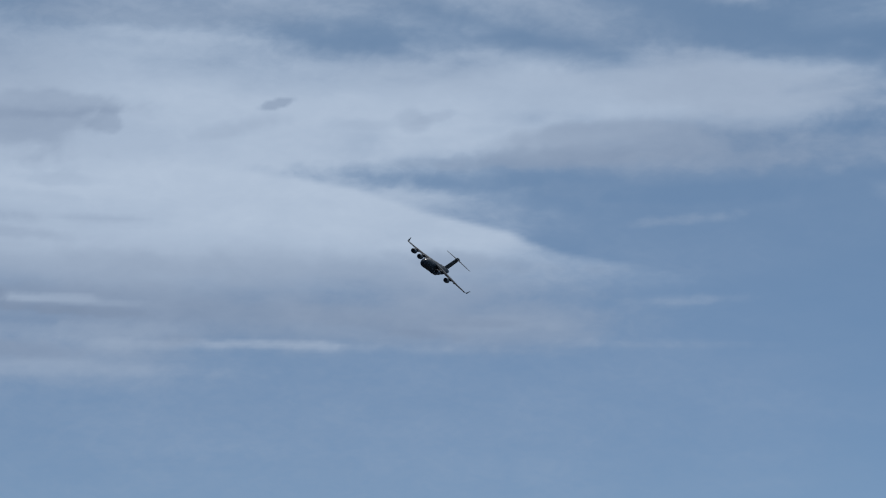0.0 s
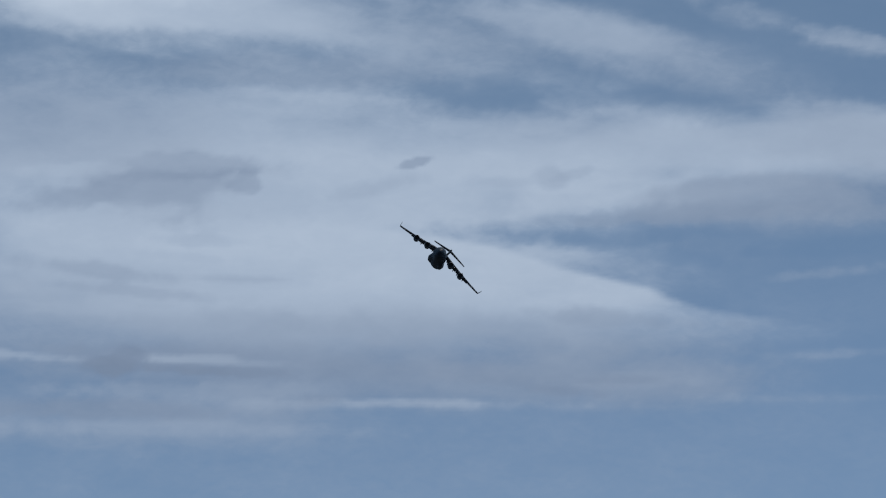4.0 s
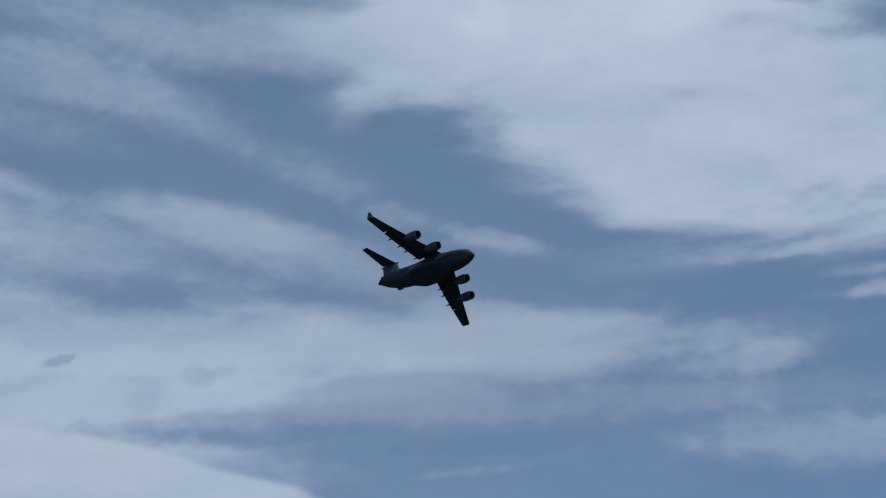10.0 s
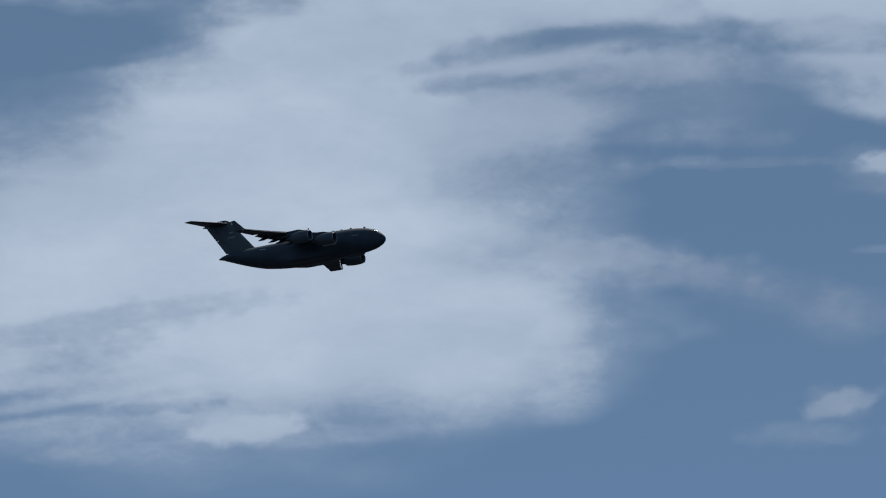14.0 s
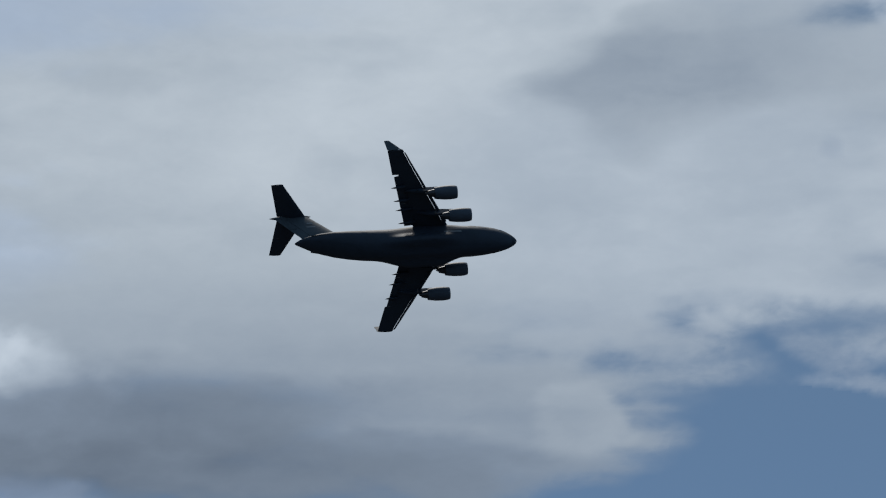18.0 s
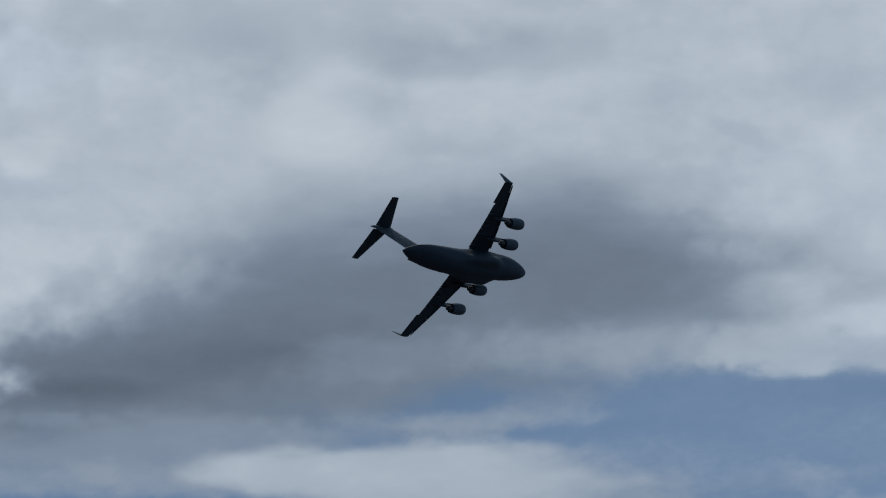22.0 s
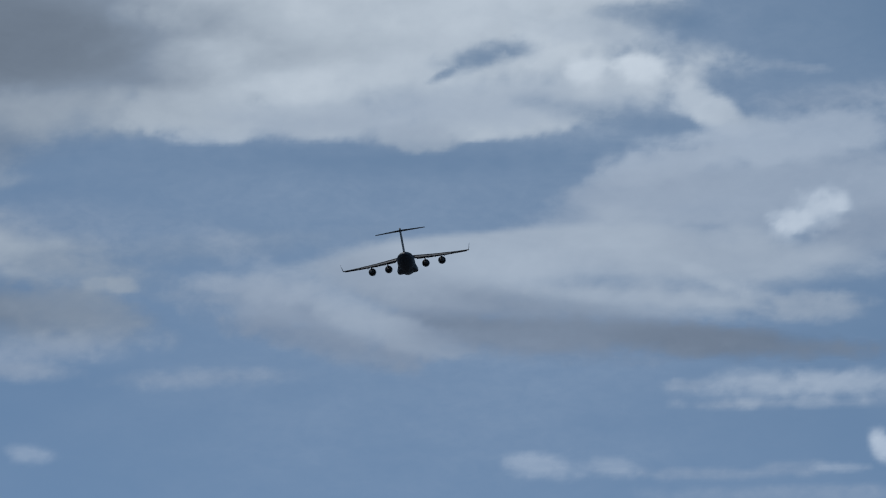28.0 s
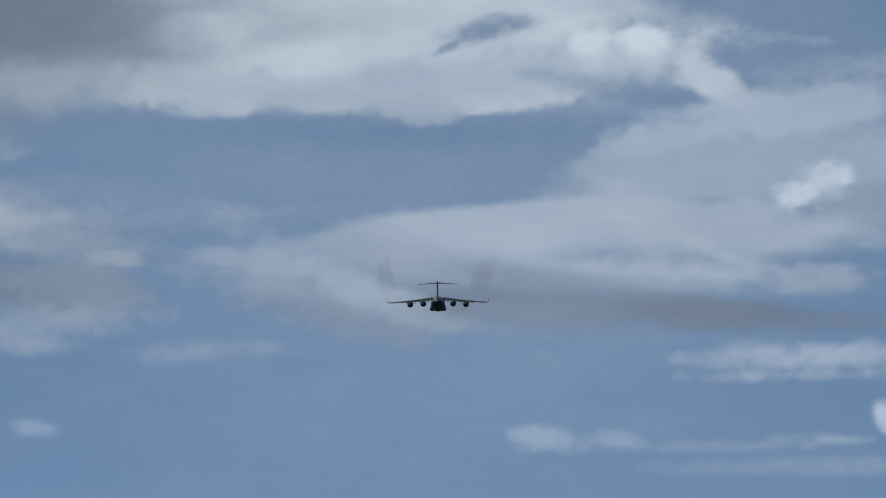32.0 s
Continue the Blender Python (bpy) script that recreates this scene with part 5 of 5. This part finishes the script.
cloud("small separate grey-white clouds low in the sky", "puff", 0.2, [
    (65.12, 7.69, 1.38, 0.24, 7, 0.65, 0.61, 1), (64.76, 7.4, 0.83, 0.13, -1, 0.55, 0.6, 0.9), (67.94, 7.29, 1.19, 0.15, 2, 0.5, 0.61, 0.9),
    (65.39, 9.79, 1.65, 0.33, -1, 0.32, 0.6, 1.35), (68.18, 9.56, 0.51, 0.17, -21, 0.4, 0.62, 1.2)])
cloud("small white cumulus puffs near the horizon", "puff", 0, [
    (73.45, 5.81, 0.51, 0.15, -7, 0.55, 0.685, 0.9), (74.56, 5.79, 0.35, 0.13, -6, 0.48, 0.67, 1), (65.04, 6.05, 0.35, 0.13, -1, 0.5, 0.685, 0.9),
    (75.94, 5.67, 0.78, 0.09, -1, 0.4, 0.615, 0.8), (77.42, 5.73, 0.46, 0.12, -1, 0.38, 0.615, 0.8), (78.33, 5.72, 0.33, 0.06, -1, 0.45, 0.67, 0.9),
    (78.97, 6.07, 0.15, 0.24, 24, 0.75, 0.765, 0.8), (77.95, 5.29, 1.93, 0.12, -1, 0.35, 0.62, 0.9), (64.3, 7.67, 0.55, 0.18, -1, 0.4, 0.62)])


form_clouds()

# ground out of view, added for its dark neutral bounce on the aircraft
bm = bmesh.new()
rim = [bm.verts.new((4900 * math.cos(2 * math.pi * k / 96), 4900 * math.sin(2 * math.pi * k / 96), 0)) for k in range(96)]
bm.faces.new(rim)
me = bpy.data.meshes.new("ground")
bm.to_mesh(me)
bm.free()
me.materials.append(ASPHALT)
tagged(new("ground", me), "unseen flat weathered grey asphalt, added for bounced light", "ground", kind="structure")


SOOT = [(30, 72.40, 8.45, 3, 12, 0.108), (30, 70.82, 8.51, 2, -12, 0.108), (31, 72.00, 7.96, 2, 75, 0.108)]


def soot_shape(k):
    """The mesh of a long, gently waving streak of smoke."""
    bm = bmesh.new()
    bmesh.ops.create_grid(bm, x_segments=16, y_segments=8, size=1)
    for v in bm.verts:
        wave = noise.noise(Vector((v.co.x * 1.5, v.co.y, k * 3.1)))
        v.co = Vector((v.co.x * 11.2, 0.3 * wave, v.co.y * 3.05))
    me = bpy.data.meshes.new("smoke_streak")
    for f in bm.faces:
        f.smooth = True
    bm.to_mesh(me)
    bm.free()
    me.materials.append(SMOKE)
    return me


# ---- movement ----
def attitude(x, y, z, heading, pitch, bank):
    """Pose of the aircraft: heading clockwise from north, nose up, left wing down, in degrees."""
    h, p, b = radians(heading), radians(pitch), radians(bank)
    ahead = Vector((math.sin(h) * math.cos(p), math.cos(h) * math.cos(p), math.sin(p)))
    left0 = Vector((-math.cos(h), math.sin(h), 0))
    up0 = ahead.cross(left0)
    left = left0 * math.cos(b) - up0 * math.sin(b)
    up = up0 * math.cos(b) + left0 * math.sin(b)
    m = Matrix((ahead, left, up)).transposed().to_4x4()
    m.translation = (x, y, z)
    return m


def motions():
    # seconds, place, heading, pitch and bank of the aircraft along its turn
    FLIGHT = [
        (0, -6.0, 2124.6, 217.9, 196.74, 3.67, 41.35), (1, -35.6, 2016.0, 214.1, 190.23, 3.81, 41.82), (2, -57.7, 1907.7, 210.5, 185.60, 4.29, 41.90),
        (3, -70.6, 1799.8, 207.6, 180.05, 3.95, 41.54), (5.5, -66.6, 1538.7, 203.1, 166.72, 4.36, 41.17), (6, -59.8, 1488.9, 202.1, 164.29, 4.60, 41.17),
        (7, -40.1, 1390.7, 200.6, 158.82, 5.21, 41.19), (8, -11.9, 1297.2, 199.5, 152.45, 6.08, 41.18), (9, 23.6, 1209.2, 199.1, 146.23, 6.49, 41.79),
        (10, 66.1, 1126.7, 199.2, 140.65, 6.68, 39.46), (11, 114.8, 1050.0, 198.6, 138.12, 6.90, 21.37), (12, 165.8, 975.1, 198.5, 138.63, 6.29, 2.97),
        (13, 217.1, 901.4, 198.8, 137.97, 5.34, 0.35), (14, 270.1, 829.1, 200.0, 136.90, 4.11, 0.52), (15, 322.5, 757.3, 201.2, 135.93, 4.10, -0.42),
        (15.5, 348.7, 721.2, 201.5, 135.48, 4.54, 1.07), (17.5, 455.9, 586.2, 199.1, 126.70, 4.48, 33.46), (18, 484.6, 557.6, 198.6, 123.44, 4.99, 36.89),
        (19, 547.8, 502.9, 198.0, 117.44, 5.71, 39.51), (20, 616.6, 458.0, 198.8, 111.10, 6.02, 41.86), (21, 695.1, 425.6, 201.6, 105.48, 5.76, 42.63),
        (22, 779.9, 402.8, 204.2, 99.73, 6.05, 43.64), (23, 867.0, 389.3, 208.2, 93.30, 6.12, 44.83), (24, 957.3, 384.7, 212.4, 87.96, 5.57, 44.84),
        (25, 1046.8, 388.8, 216.3, 81.75, 5.52, 44.88), (26, 1134.7, 400.8, 219.7, 76.15, 5.26, 44.43), (26.5, 1178.1, 409.3, 220.4, 73.76, 5.42, 40.14),
        (28.5, 1345.1, 455.9, 224.4, 72.80, 4.90, 2.50), (29, 1388.3, 469.3, 226.1, 73.16, 4.84, 0.61), (30, 1476.5, 495.9, 231.0, 72.80, 4.78, 0.39),
        (31, 1569.1, 523.0, 237.9, 72.54, 7.59, -0.09), (32, 1664.7, 551.5, 249.5, 72.17, 10.28, -0.14)]
    walk(plane, [(t, attitude(*row)) for t, *row in FLIGHT])
    # soot from the engines as they spool up: each streak leaves the hull, turns and then hangs behind in the air
    shapes = [soot_shape(k) for k in range(4)]
    # leaving time, heading and height angle, count, lean and spread of each smudge of soot
    for start, a0, e0, count, lean, spread in SOOT:
        for k in range(count):
            off = (k - (count - 1) / 2) * spread
            a, e = radians(a0 + off * math.cos(radians(lean))), radians(e0 - off * math.sin(radians(lean)) + 0.05 * (k % 3 - 1) * math.cos(radians(lean)))
            away = Vector((math.sin(a) * math.cos(e), math.cos(a) * math.cos(e), math.sin(e)))
            right = Vector((math.cos(a), -math.sin(a), 0))
            up = right.cross(away)
            turn = radians(lean)
            along = up * math.cos(turn) + right * math.sin(turn)
            still = Matrix((along, -away, along.cross(-away))).transposed().to_4x4()
            still.translation = away * (1582 + 4 * k) + Vector((0, 0, 1.6))
            rows = [(t, attitude(*row)) for t, *row in FLIGHT if t <= start]
            q0, q1 = rows[-1][1].to_quaternion(), still.to_quaternion()
            p0, p1 = rows[-1][1].translation, still.translation
            for j in range(1, 5):
                m = q0.slerp(q1, j / 4).to_matrix().to_4x4()
                m.translation = p0.lerp(p1, j / 4)
                rows.append((start + 0.15 * j + 0.02 * k, m))
            rows.append((32, still))
            soot = tagged(new("smoke_streak", shapes[k % 4]), "faint brownish grey streak of engine smoke", "smoke", "engine smoke")
            walk(soot, rows)


motions()
